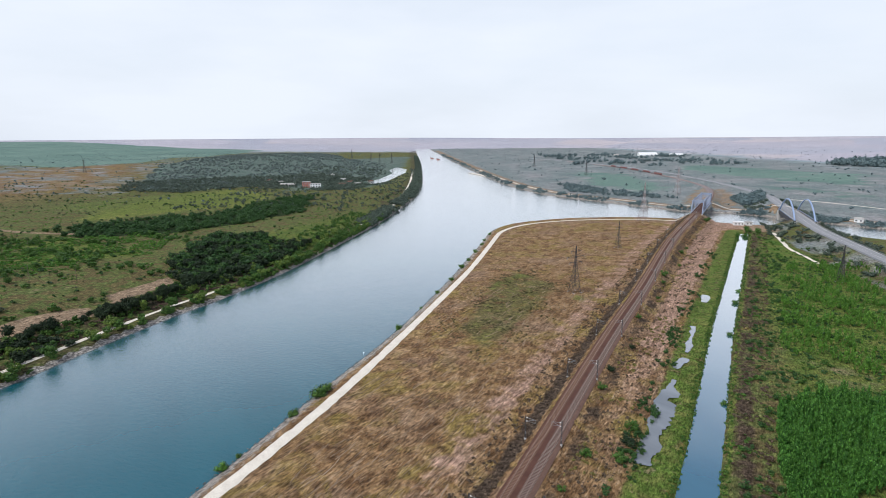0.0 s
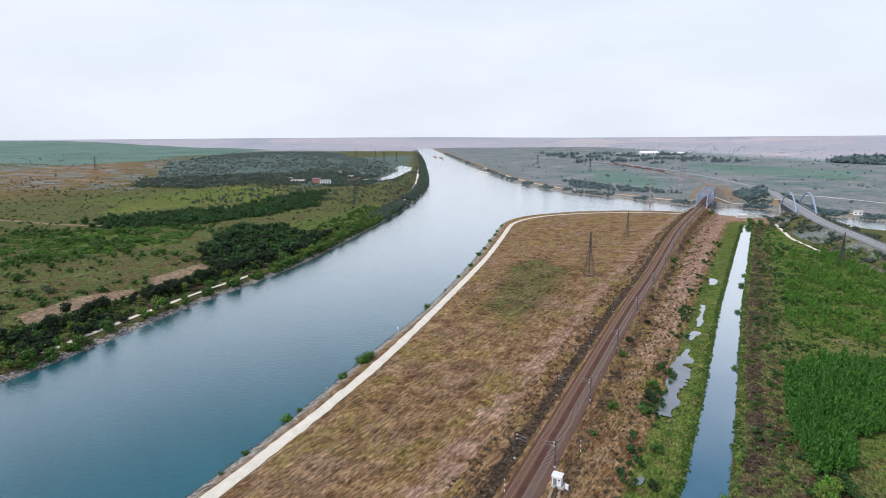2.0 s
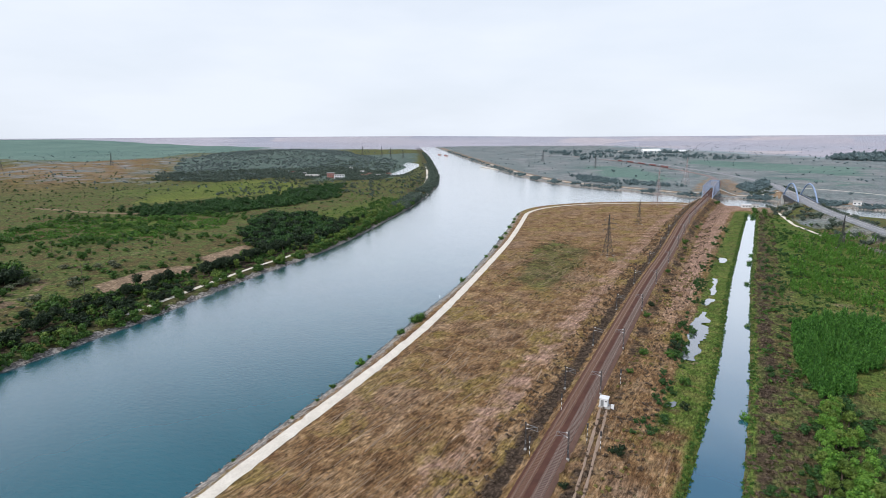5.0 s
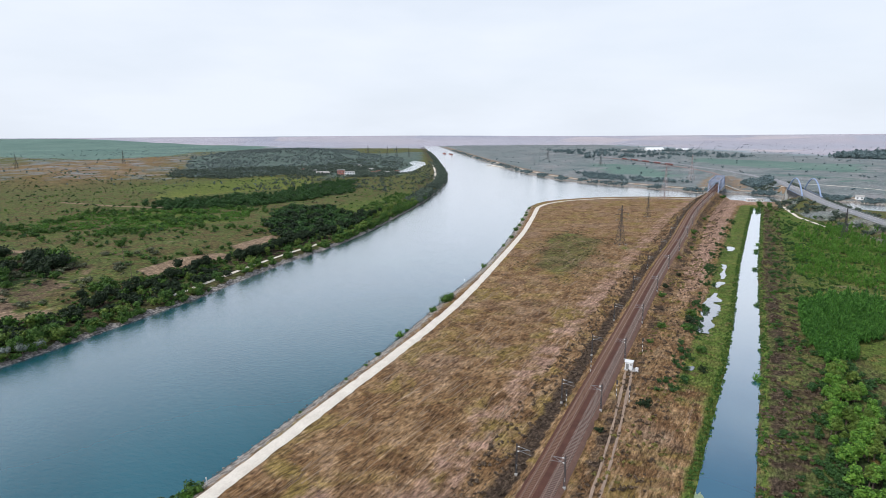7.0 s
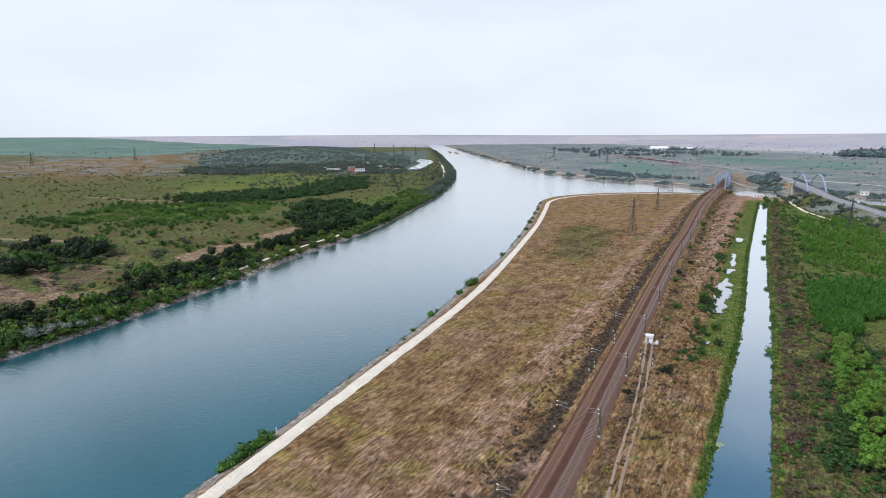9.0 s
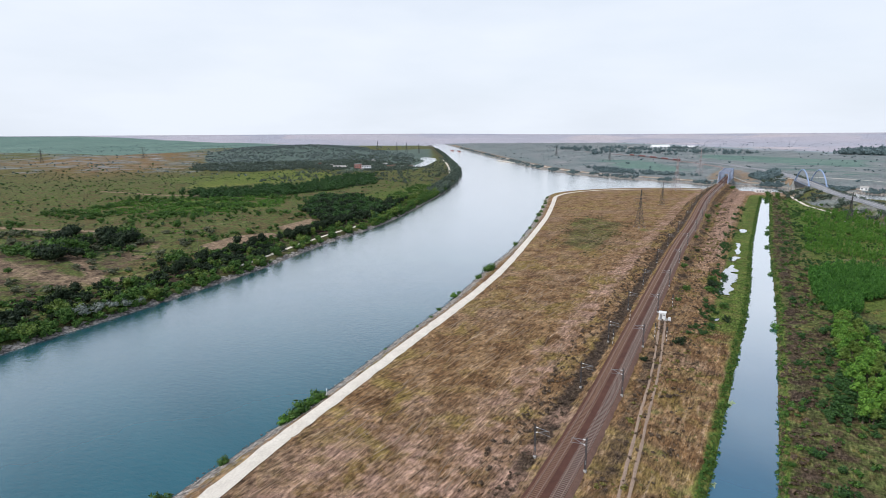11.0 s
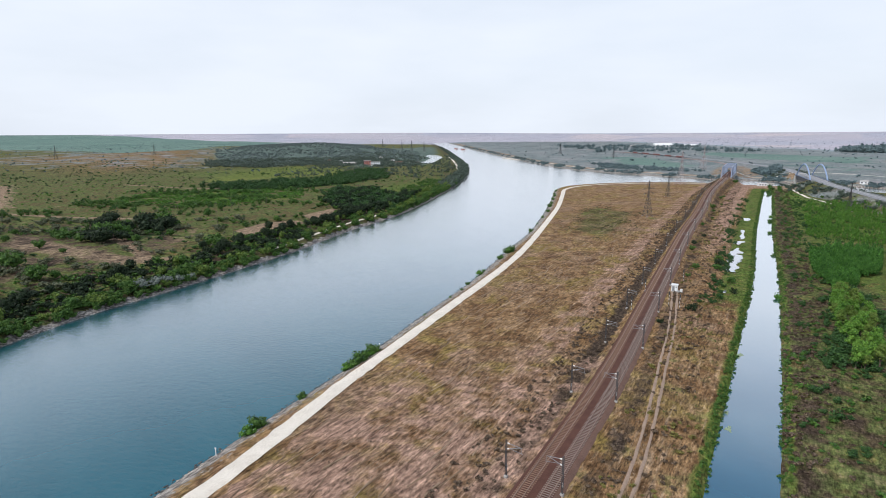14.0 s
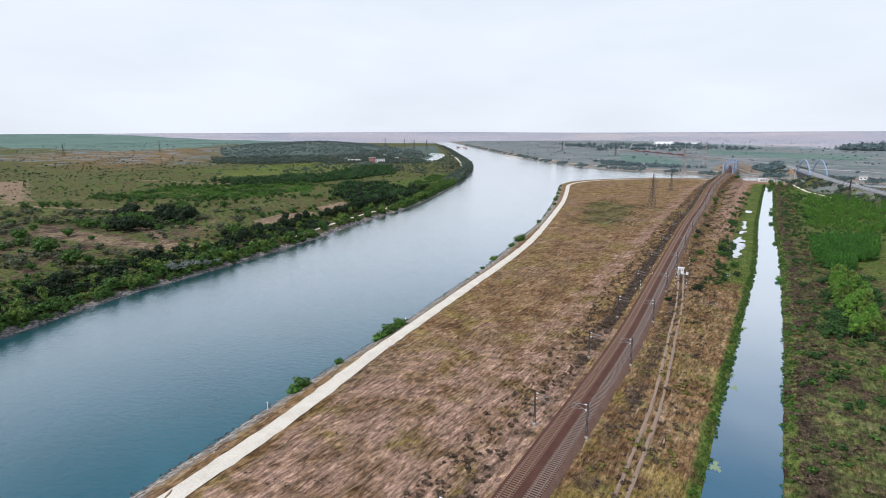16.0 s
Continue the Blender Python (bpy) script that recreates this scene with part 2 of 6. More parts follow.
TRACKDIRT = simple("beaten_earth", (0.25, 0.175, 0.125), (0.36, 0.27, 0.20), 0.3, 0.95)
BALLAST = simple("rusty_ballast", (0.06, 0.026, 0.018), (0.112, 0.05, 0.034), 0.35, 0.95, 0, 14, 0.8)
# ballast beyond the bridge, greyed in colour as it fades into haze
FAR_BALLAST = simple("hazed_grey_ballast", (0.17, 0.14, 0.14), (0.25, 0.21, 0.21), 0.3, 0.95)
SHOULDER = simple("ballast_shoulder", (0.12, 0.066, 0.048), (0.19, 0.115, 0.085), 0.3, 0.95, 0, 14, 0.8)
SLEEPER = simple("weathered_concrete_sleeper", (0.18, 0.145, 0.122), (0.26, 0.212, 0.18), 2.0, 0.9)
SLEEPER_BROWN = simple("rust_stained_sleeper", (0.165, 0.10, 0.068), (0.26, 0.168, 0.115), 2.0, 0.9)
RAIL_STEEL = simple("rusty_rail_steel", (0.24, 0.14, 0.10), (0.40, 0.29, 0.23), 1.0, 0.5, 0.5)
ALGAE = simple("pale_algae", (0.17, 0.24, 0.13), (0.32, 0.38, 0.24), 2.0, 0.8)
CONCRETE = simple("grey_concrete", (0.32, 0.31, 0.29), (0.44, 0.42, 0.39), 0.3, 0.9)
PYLON_RED = simple("faded_pylon_red", (0.28, 0.22, 0.215), (0.36, 0.29, 0.285), 0.5, 0.7)
PYLON_WHITE = simple("dull_pylon_white", (0.42, 0.42, 0.43), (0.52, 0.52, 0.53), 0.5, 0.7)
WAGON_RED = simple("dusty_wagon_red", (0.17, 0.075, 0.07), (0.26, 0.12, 0.11), 0.3, 0.8)
DARK_STEEL = simple("dark_weathered_steel", (0.045, 0.045, 0.05), (0.09, 0.085, 0.085), 1.0, 0.6, 0.3)
GREY_STEEL = simple("galvanised_steel", (0.22, 0.23, 0.24), (0.34, 0.35, 0.36), 1.0, 0.55, 0.4)
BRIDGE_STEEL = simple("blue_grey_bridge_paint", (0.19, 0.23, 0.32), (0.29, 0.34, 0.44), 0.2, 0.6)
ARCH_STEEL = simple("blue_arch_paint", (0.24, 0.32, 0.50), (0.33, 0.41, 0.58), 0.2, 0.5)
ASPHALT = simple("grey_asphalt", (0.22, 0.22, 0.225), (0.30, 0.30, 0.305), 0.1, 0.9)
WHITE = simple("white_paint", (0.72, 0.72, 0.72), (0.84, 0.84, 0.83), 0.5, 0.6)
RED = simple("faded_red_paint", (0.36, 0.13, 0.10), (0.46, 0.20, 0.16), 0.5, 0.7)
GLASS_DARK = simple("dark_window_glass", (0.03, 0.035, 0.045), (0.06, 0.07, 0.08), 1.0, 0.15)
BARK = simple("grey_brown_bark", (0.10, 0.075, 0.055), (0.19, 0.15, 0.115), 2.0, 0.95)
WET_STONE = simple("wet_dark_stone", (0.03, 0.032, 0.03), (0.075, 0.075, 0.068), 1.0, 0.4)
RUBBLE = simple("pale_bank_stone", (0.26, 0.225, 0.185), (0.45, 0.40, 0.34), 0.7, 0.95, 0, 6, 0.6)
LEAF_DARK = foliage("dark_needle_leaves", (0.006, 0.013, 0.006), (0.014, 0.03, 0.011), (0.032, 0.055, 0.018))
LEAF_DEEP = foliage("deep_green_leaves", (0.012, 0.034, 0.010), (0.03, 0.08, 0.02), (0.065, 0.135, 0.03))
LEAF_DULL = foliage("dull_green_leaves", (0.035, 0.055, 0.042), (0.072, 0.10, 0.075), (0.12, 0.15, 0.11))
LEAF_MID = foliage("mid_green_leaves", (0.018, 0.046, 0.010), (0.048, 0.115, 0.018), (0.105, 0.19, 0.03))
LEAF_LIGHT = foliage("yellow_green_leaves", (0.04, 0.075, 0.012), (0.10, 0.17, 0.025), (0.19, 0.25, 0.05))
LEAF_BRIGHT = foliage("fresh_green_leaves", (0.025, 0.075, 0.01), (0.07, 0.18, 0.02), (0.15, 0.29, 0.04))
LEAF_PLANT = foliage("plantation_leaves", (0.010, 0.04, 0.007), (0.042, 0.135, 0.018), (0.115, 0.275, 0.04))
LEAF_YOUNG = foliage("bright_young_leaves", (0.028, 0.085, 0.010), (0.092, 0.215, 0.024), (0.20, 0.345, 0.05))
WEED = foliage("withered_dark_weeds", (0.03, 0.021, 0.013), (0.095, 0.065, 0.042), (0.21, 0.155, 0.105))
WEED_YELLOW = foliage("yellowing_weeds", (0.07, 0.065, 0.015), (0.155, 0.14, 0.035), (0.26, 0.23, 0.07))
LEAF_OLIVE = foliage("grey_olive_leaves", (0.045, 0.055, 0.03), (0.10, 0.115, 0.06), (0.18, 0.19, 0.11))
WEED_OLIVE = foliage("dark_olive_weeds", (0.022, 0.026, 0.009), (0.055, 0.058, 0.02), (0.115, 0.108, 0.04))
# for far plants: leaf colour lightened and blued as distance haze
LEAF_HAZED = foliage("hazed_green_leaves", (0.065, 0.105, 0.115), (0.115, 0.165, 0.175), (0.165, 0.215, 0.21))
# hill scrub leaves, greyed and paled to carry the haze
LEAF_HILL_HAZED = foliage("hazed_hill_leaves", (0.055, 0.085, 0.08), (0.11, 0.145, 0.135), (0.20, 0.225, 0.21))
LEAF_SILVER = foliage("silver_grey_leaves", (0.10, 0.12, 0.10), (0.19, 0.22, 0.19), (0.30, 0.33, 0.29))
STRAW = foliage("dry_straw_tufts", (0.12, 0.075, 0.04), (0.27, 0.185, 0.115), (0.47, 0.37, 0.27))
RAKED_STRAW = foliage("raked_straw", (0.13, 0.085, 0.05), (0.25, 0.17, 0.105), (0.37, 0.28, 0.19))
REED = foliage("green_reed_blades", (0.025, 0.055, 0.01), (0.065, 0.125, 0.02), (0.14, 0.19, 0.04))


# ---- plan helpers ----
def smooth(points, step=6.0):
    """An even, rounded line through the points (any number of coordinates)."""
    p = np.array(points, float)
    p = np.vstack([2 * p[0] - p[1], p, 2 * p[-1] - p[-2]])
    out = []
    for i in range(1, len(p) - 2):
        a, b, c, d = p[i - 1:i + 3]
        n = max(2, int(np.linalg.norm(c[:2] - b[:2]) / step))
        u = np.linspace(0, 1, n, endpoint=False)[:, None]
        out.append(0.5 * (2 * b + (c - a) * u + (2 * a - 5 * b + 4 * c - d) * u ** 2 + (3 * b - a - 3 * c + d) * u ** 3))
    return thin(np.vstack(out + [p[-2:-1]]))


def thin(line):
    """The same line with fewer points far out, where none are needed."""
    keep, last = [0], line[0]
    for i in range(1, len(line)):
        y = line[i][1]
        if np.hypot(*(line[i][:2] - last[:2])) >= (0 if -140 < y < 640 else 16 if -160 < y < 1100 else 55) or i == len(line) - 1:
            keep.append(i)
            last = line[i]
    return line[keep]


def nearest(line, x, y):
    """Distance of points to a line, the signed side (right of its way: plus) and the line's further coordinates there."""
    best, side = np.full(x.shape, 1e9), np.zeros(x.shape)
    extra = [np.zeros(x.shape) for _ in range(line.shape[1] - 2)]
    for a, b in zip(line[:-1], line[1:]):
        ex, ey = b[0] - a[0], b[1] - a[1]
        u = np.clip(((x - a[0]) * ex + (y - a[1]) * ey) / (ex * ex + ey * ey + 1e-9), 0, 1)
        dx, dy = x - a[0] - u * ex, y - a[1] - u * ey
        d = np.hypot(dx, dy)
        m = d < best
        best = np.where(m, d, best)
        side = np.where(m, np.sign(dx * ey - dy * ex), side)
        for i, e in enumerate(extra):
            extra[i] = np.where(m, a[2 + i] + u * (b[2 + i] - a[2 + i]), e)
    return best, side, extra


def inside(poly, x, y):
    hit = np.zeros(x.shape, bool)
    for a, b in zip(poly, np.roll(poly, -1, 0)):
        cross = (a[1] > y) != (b[1] > y)
        hit ^= cross & (x < (b[0] - a[0]) * (y - a[1]) / (b[1] - a[1] + 1e-12) + a[0])
    return hit


def zone(points, x, y, soft=14.0):
    """1 well inside a stretch of land, 0 well outside it."""
    p = np.array(points, float)
    d = nearest(np.vstack([p, p[:1]]), x, y)[0]
    return np.clip(0.5 + np.where(inside(p, x, y), d, -d) / soft, 0, 1)


def step(v, a, b):
    u = np.clip((v - a) / (b - a), 0, 1)
    return u * u * (3 - 2 * u)


def offset(line, d):
    """A line beside a line, d metres to its right."""
    t = np.gradient(line[:, :2], axis=0)
    t /= np.linalg.norm(t, axis=1)[:, None] + 1e-9
    out = line.copy()
    out[:, 0] += t[:, 1] * d
    out[:, 1] -= t[:, 0] * d
    return out


# ---- the plan ----
WATER_Z, DITCH_Z = -2.4, -2.0
BANK_NEAR = smooth([(-620, -900), (-330, -480), (-240, -262), (-172, -97), (-147, -44), (-137, -22), (-126, 3), (-109, 38), (-86, 92), (-68, 134), (-48, 190), (-22.5, 260), (5.5, 359), (31, 465), (46, 530), (60, 560), (86, 585), (139, 609), (205, 615), (255, 604), (285, 580), (305, 565), (325, 556), (350, 534), (382, 488), (394, 472), (460, 385), (560, 250), (900, -200)], 7)
BANK_LEFT = smooth([(-700, -900), (-420, -480), (-330, -240), (-268, -80), (-245, 0), (-233, 36), (-221, 80), (-205, 115), (-188, 156), (-172, 197), (-160, 238), (-147, 278), (-132, 314), (-114, 372), (-94, 467), (-68, 612), (-47, 800), (-42, 950), (-43, 1100), (-62, 1550), (-104, 2300), (-190, 3700), (-260, 4700)], 7)
BANK_FAR = smooth([(-130, 4700), (-91, 3656), (13, 2246), (71, 1512), (110, 1108), (147, 907), (185, 822), (244, 738), (276, 690), (304, 660), (328, 648), (346, 642), (363, 628), (379, 609), (412, 560), (439, 528), (500, 450), (620, 300), (1000, -200)], 7)
CANAL = np.vstack([BANK_LEFT, BANK_FAR, BANK_NEAR[::-1]])
GRAVEL_ROAD = smooth([(-600, -930), (-316, -484), (-226, -268), (-161, -100), (-138.5, -50), (-127, -26), (-118, -4), (-109.6, 17.6), (-94.2, 52.6), (-68.6, 110.5), (-55, 142), (-41.8, 176), (-31.5, 206), (-17.5, 250), (-0.5, 305), (19.5, 373), (42, 463), (58, 522), (87, 560), (134, 583), (197, 590), (240, 582), (268, 566)], 5)
RAIL = smooth([(-640, -1000, 1), (-240, -335, 1), (-102.5, -92, 1), (-76.7, -48, 1), (-37, 20, 1), (3, 96, 1.2), (72.5, 228, 2.4), (119, 311, 4), (192.5, 446, 7), (269, 570, 10), (322, 660, 10), (382, 772, 9.5), (424, 880, 8), (448, 1000, 6.5), (470, 1186, 4.5), (455, 1480, 5), (400, 1800, 6)], 8)
HIGHWAY = smooth([(270, -100, 1), (277, 150, 2), (287, 260, 4), (300, 340, 6), (313, 400, 7.6), (327, 460, 9), (345, 510, 10), (377, 586, 10), (410, 665, 9.5), (445, 745, 8), (478, 894, 6), (496, 1030, 5), (500, 1330, 5), (440, 1597, 6), (300, 2000, 7)], 8)
DITCH = smooth([(-260, -420, 6.3), (-150, -238, 6.3), (-37, -46, 6.2), (0, 15, 6.0), (27, 60, 5.6), (67, 127, 4.9), (131, 241, 4.7), (163, 296, 4.6), (236, 421, 4.3), (287, 508, 3.6)], 6)
# the shallow brook beside the ditch: lines of x, y and half width
BROOK = [smooth(p, 1.0) for p in ([(57.5, 141.5, 1.6), (61, 149, 2.3), (66.5, 157, 2.2), (71.5, 166, 2.6), (77, 176, 3.0), (82, 184, 2.4), (86.5, 191, 1.4), (90, 197, 0.7)], [(95, 207.5, 0.8), (99.5, 212.5, 1.9), (104, 217.5, 0.9)], [(107, 224, 0.8), (111, 231, 1.2), (116, 240, 0.7), (121, 249, 1.0), (125, 257, 0.7)], [(148.5, 296, 0.9), (152, 303, 2.0), (156, 310.5, 1.0)], [(36.2, 106.5, 0.7), (37.6, 108, 1.1), (39.4, 109, 0.6)])]
TRACK = smooth([(-120, -150), (-59, -47), (-48.5, -29), (-36, -6), (-20, 27), (-4, 60), (10, 92), (15, 104)], 3)
POND = [(-142, 1048), (-118, 1150), (-98, 1400), (-104, 1525), (-140, 1620), (-146, 1500), (-126, 1380), (-140, 1200), (-156, 1090)]
LEFT_PATH = offset(BANK_LEFT, -9.5)
HILL = [(-500, 870), (-723, 1392), (-800, 2104), (-560, 2500), (-336, 1937), (-170, 1666), (-150, 1122), (-292, 1030), (-346, 945), (-410, 850)]
YELLOW_MEADOW = [(-398, 556), (-429, 745), (-357, 905), (-250, 838), (-224, 669), (-279, 645), (-327, 600), (-371, 540)]
DARKWOOD = ([(-362, 495), (-355, 555), (-262, 618), (-228, 735), (-190, 795), (-166, 620), (-215, 535), (-260, 488), (-328, 470)], [(-200, 384), (-206, 470), (-166, 478), (-132, 450), (-112, 425), (-131, 357), (-146, 322), (-176, 342)])
CLUMP = [(-306, 206), (-318, 246), (-300, 262), (-262, 236), (-254, 205), (-264, 178), (-280, 176)]
PINEWOOD = [(-176, 256), (-186, 275), (-174, 327), (-154, 360), (-132, 364), (-145, 315), (-162, 267)]
CLEARINGS = ([(-222, 230), (-212, 262), (-192, 281), (-182, 268), (-198, 246), (-208, 220)], [(-195, 298), (-180, 342), (-170, 330), (-184, 288)], [(-344, 214), (-296, 184), (-262, 166), (-240, 160), (-222, 176), (-216, 160), (-238, 138), (-290, 150), (-340, 178)])
BRIGHT_SCRUB = [(-393, 452), (-344, 466), (-285, 497), (-240, 480), (-222, 404), (-253, 383), (-250, 347), (-310, 330), (-400, 380)]
POPLARS = [(114, 170), (122, 174), (142, 180), (151, 168), (143, 156), (119, 127), (106, 123), (96, 109), (83, 106), (88, 121), (94, 136), (102, 150)]
TALL_GROVE = [(72, 96), (82, 103), (90, 104), (77, 77), (68, 61), (46, 25), (35, 20), (31, 30), (41, 42), (53, 66)]
FIELD_PATCH = [(-2, 256), (14, 300), (26, 345), (55, 378), (80, 330), (64, 290), (44, 250), (22, 213), (5, 229)]


def lie(x, y):
    """Height of the land, and all that the land cover is made from."""
    x, y = np.asarray(x, float), np.asarray(y, float)
    edge = nearest(CANAL, x, y)[0]
    s = np.where(inside(CANAL, x, y), -edge, edge)
    dl, sl, _ = nearest(BANK_LEFT, x, y)
    left = (sl < 0) & (s > 0)
    df, sf, _ = nearest(BANK_FAR, x, y)
    far = (sf < 0) & (s > 0) & ~left
    # flood bank on the near side, low hills beyond the canal
    h = np.zeros(x.shape)
    roll = np.sin(x * 0.021 + 1.3) * np.cos(y * 0.017) * 0.5 + np.sin(x * 0.009 - y * 0.012) * 0.5
    rise = 1.5 * step(dl, 6, 25) + 4.0 * step(dl, 20, 90) + 9 * step(dl, 120, 900) + 34 * step(dl, 700, 2600)
    knoll = 24 * np.exp(-(((x + 480) / 330) ** 2 + ((y - 1750) / 480) ** 2))
    h = np.where(left, rise + knoll * step(dl, 140, 480) + roll * (1.2 * step(dl, 15, 60) + 2.0 * step(dl, 300, 900)), h)
    h = np.where(far, 1.0 + 2.0 * step(df, 20, 200) + 10 * step(df, 500, 2500) + roll * 1.3 * step(df, 30, 150), h)
    r = np.hypot(x, y)
    pond, wet = np.array(POND, float), inside(np.array(POND, float), x, y)
    shore = nearest(np.vstack([pond, pond[:1]]), x, y)[0]
    h = np.minimum(h, np.where(wet, -3.6, WATER_Z - 0.1 + 0.09 * shore))
    h = h + step(r, 3600, 4850) * (65 - 16 * step(x, -600, 1500) - np.clip(h, 0, 60)) * (y > 0)
    # the field and the strip by the ditch
    dd, sd, (half,) = nearest(DITCH, x, y)
    near = ~left & ~far
    h = np.where(near, h + roll * 0.25, h)
    strip = near & (sd < 0)
    h = np.where(strip, h - 1.1 * step(dd, 24, 12), h)
    h = np.where(near & (sd > 0), h - 0.9 * step(dd, 26, 6), h)
    # banks
    dr, sr, (zr,) = nearest(RAIL, x, y)
    h = np.where((s > 4), np.maximum(h, np.where(dr < 40, zr - 0.75 - np.maximum(dr - 4.2, 0) / 1.7, -9)), h)
    dh, sh, (zh,) = nearest(HIGHWAY, x, y)
    h = np.where((s > 4), np.maximum(h, np.where(dh < 60, zh - 0.35 - np.maximum(dh - 7.5, 0) / 2.0, -9)), h)
    slope = np.where(left, 0.55, 0.42)
    h = np.where((s < 9) & (r < 3700), np.minimum(h, WATER_Z - 0.15 + slope * s), h)
    h = np.where((s > 0) & (s < 9) & ~left & ~far, WATER_Z - 0.15 + 0.42 * np.minimum(s, 6.0), h)
    h = np.where((s < 0) & (r < 3700), WATER_Z + np.maximum(0.5 * s, -4), h)
    sdd = dd - half
    h = np.where(near & (sdd < 6), np.minimum(h, DITCH_Z - 0.1 + 0.62 * sdd), h)
    h = np.maximum(h, -6.5)
    for line in BROOK:
        m = near & (np.abs(x - line[:, 0].mean()) < 40) & (np.abs(y - line[:, 1].mean()) < 50)
        if m.any():
            db, _, (wide,) = nearest(line[::2], x[m], y[m])
            h[m] -= 0.8 * step(db, wide + 2.5, wide)
    return dict(h=h, s=s, dl=dl, df=df, left=left, far=far, near=near, dd=dd, sd=sd, sdd=sdd, dr=dr, sr=sr, dh=dh, r=r)


def height(x, y):
    return float(lie(np.array([x]), np.array([y]))["h"][0])


# ---- building helpers ----
def link_mesh(name, verts, faces, material, parent=None, label="", shade=False):
    me = bpy.data.meshes.new(name)
    verts = np.asarray(verts, np.float32)
    if isinstance(faces, np.ndarray):
        n, k = faces.shape
        me.vertices.add(len(verts))
        me.vertices.foreach_set("co", verts.ravel())
        me.loops.add(n * k)
        me.loops.foreach_set("vertex_index", faces.astype(np.int32).ravel())
        me.polygons.add(n)
        me.polygons.foreach_set("loop_start", np.arange(0, n * k, k, dtype=np.int32))
        me.update(calc_edges=True)
    else:
        me.from_pydata(verts.tolist(), [], faces)
    me.materials.append(material)
    if shade:
        me.shade_smooth()
    ob = new(name, me)
    ob.parent = parent
    if label:
        tagged(ob, label)
    return ob


def part(name, bm, material, parent=None, label=""):
    me = bpy.data.meshes.new(name)
    bm.to_mesh(me)
    bm.free()
    me.materials.append(material)
    ob = new(name, me)
    ob.parent = parent
    if label:
        tagged(ob, label)
    return ob


def thing(name, m, label, category, group="", kind=""):
    ob = new(name)
    ob.matrix_basis = m
    ob.empty_display_size = 0.5
    return tagged(ob, label, category, group, kind)


def box(bm, c, size, m=None, bevel=0.0):
    r = bmesh.ops.create_cube(bm, size=1.0, matrix=Matrix.Translation(c) @ (m or Matrix()) @ Matrix.Diagonal((*size, 1)))
    if bevel:
        edges = list({e for v in r["verts"] for e in v.link_edges})
        bmesh.ops.bevel(bm, geom=edges, offset=bevel, segments=1, affect="EDGES")
    return bm


def beam(bm, a, b, w, h=None):
    """A square bar from a to b."""
    a, b = Vector(a), Vector(b)
    d = b - a
    q = d.to_track_quat("Z", "Y").to_matrix().to_4x4()
    bmesh.ops.create_cube(bm, size=1.0, matrix=Matrix.Translation((a + b) / 2) @ q @ Matrix.Diagonal((w, h or w, d.length, 1)))
    return bm


def rod(bm, a, b, r1, r2=None, sides=8):
    a, b = Vector(a), Vector(b)
    d = b - a
    q = d.to_track_quat("Z", "Y").to_matrix().to_4x4()
    bmesh.ops.create_cone(bm, cap_ends=True, segments=sides, radius1=r1, radius2=r1 if r2 is None else r2, depth=d.length, matrix=Matrix.Translation((a + b) / 2) @ q)
    return bm


def strip(line, section, zs=None):
    """Verts and quads of a ribbon: section is a row of (offset, z); zs adds the line's height."""
    rows = []
    for o, z in section:
        p = offset(line, o)
        base = zs if zs is not None else (line[:, 2] if line.shape[1] > 2 else 0)
        rows.append(np.column_stack([p[:, 0], p[:, 1], np.zeros(len(p)) + base + z]))
    v = np.concatenate(rows)
    n, k = len(line), len(section)
    i = np.arange(n - 1)
    f = [np.column_stack([i + j * n, i + 1 + j * n, i + 1 + (j + 1) * n, i + (j + 1) * n])[:, ::-1] for j in range(k - 1)]
    return v, np.concatenate(f)


def cut(line, y0, y1):
    return line[(line[:, 1] >= y0) & (line[:, 1] <= y1)]


# ---- the ground ----
def graded(stops):
    out = [stops[0][0]]
    for (a, da), (b, db) in zip(stops[:-1], stops[1:]):
        n = max(1, int(round((b - a) / ((da + db) / 2))))
        if abs(da - db) < 1e-6:
            out += list(np.linspace(a, b, n + 1)[1:])
        else:
            u = np.linspace(0, 1, n + 1)[1:]
            q = db / da
            out += list(a + (b - a) * (q ** u - 1) / (q - 1))
    return np.array(out)


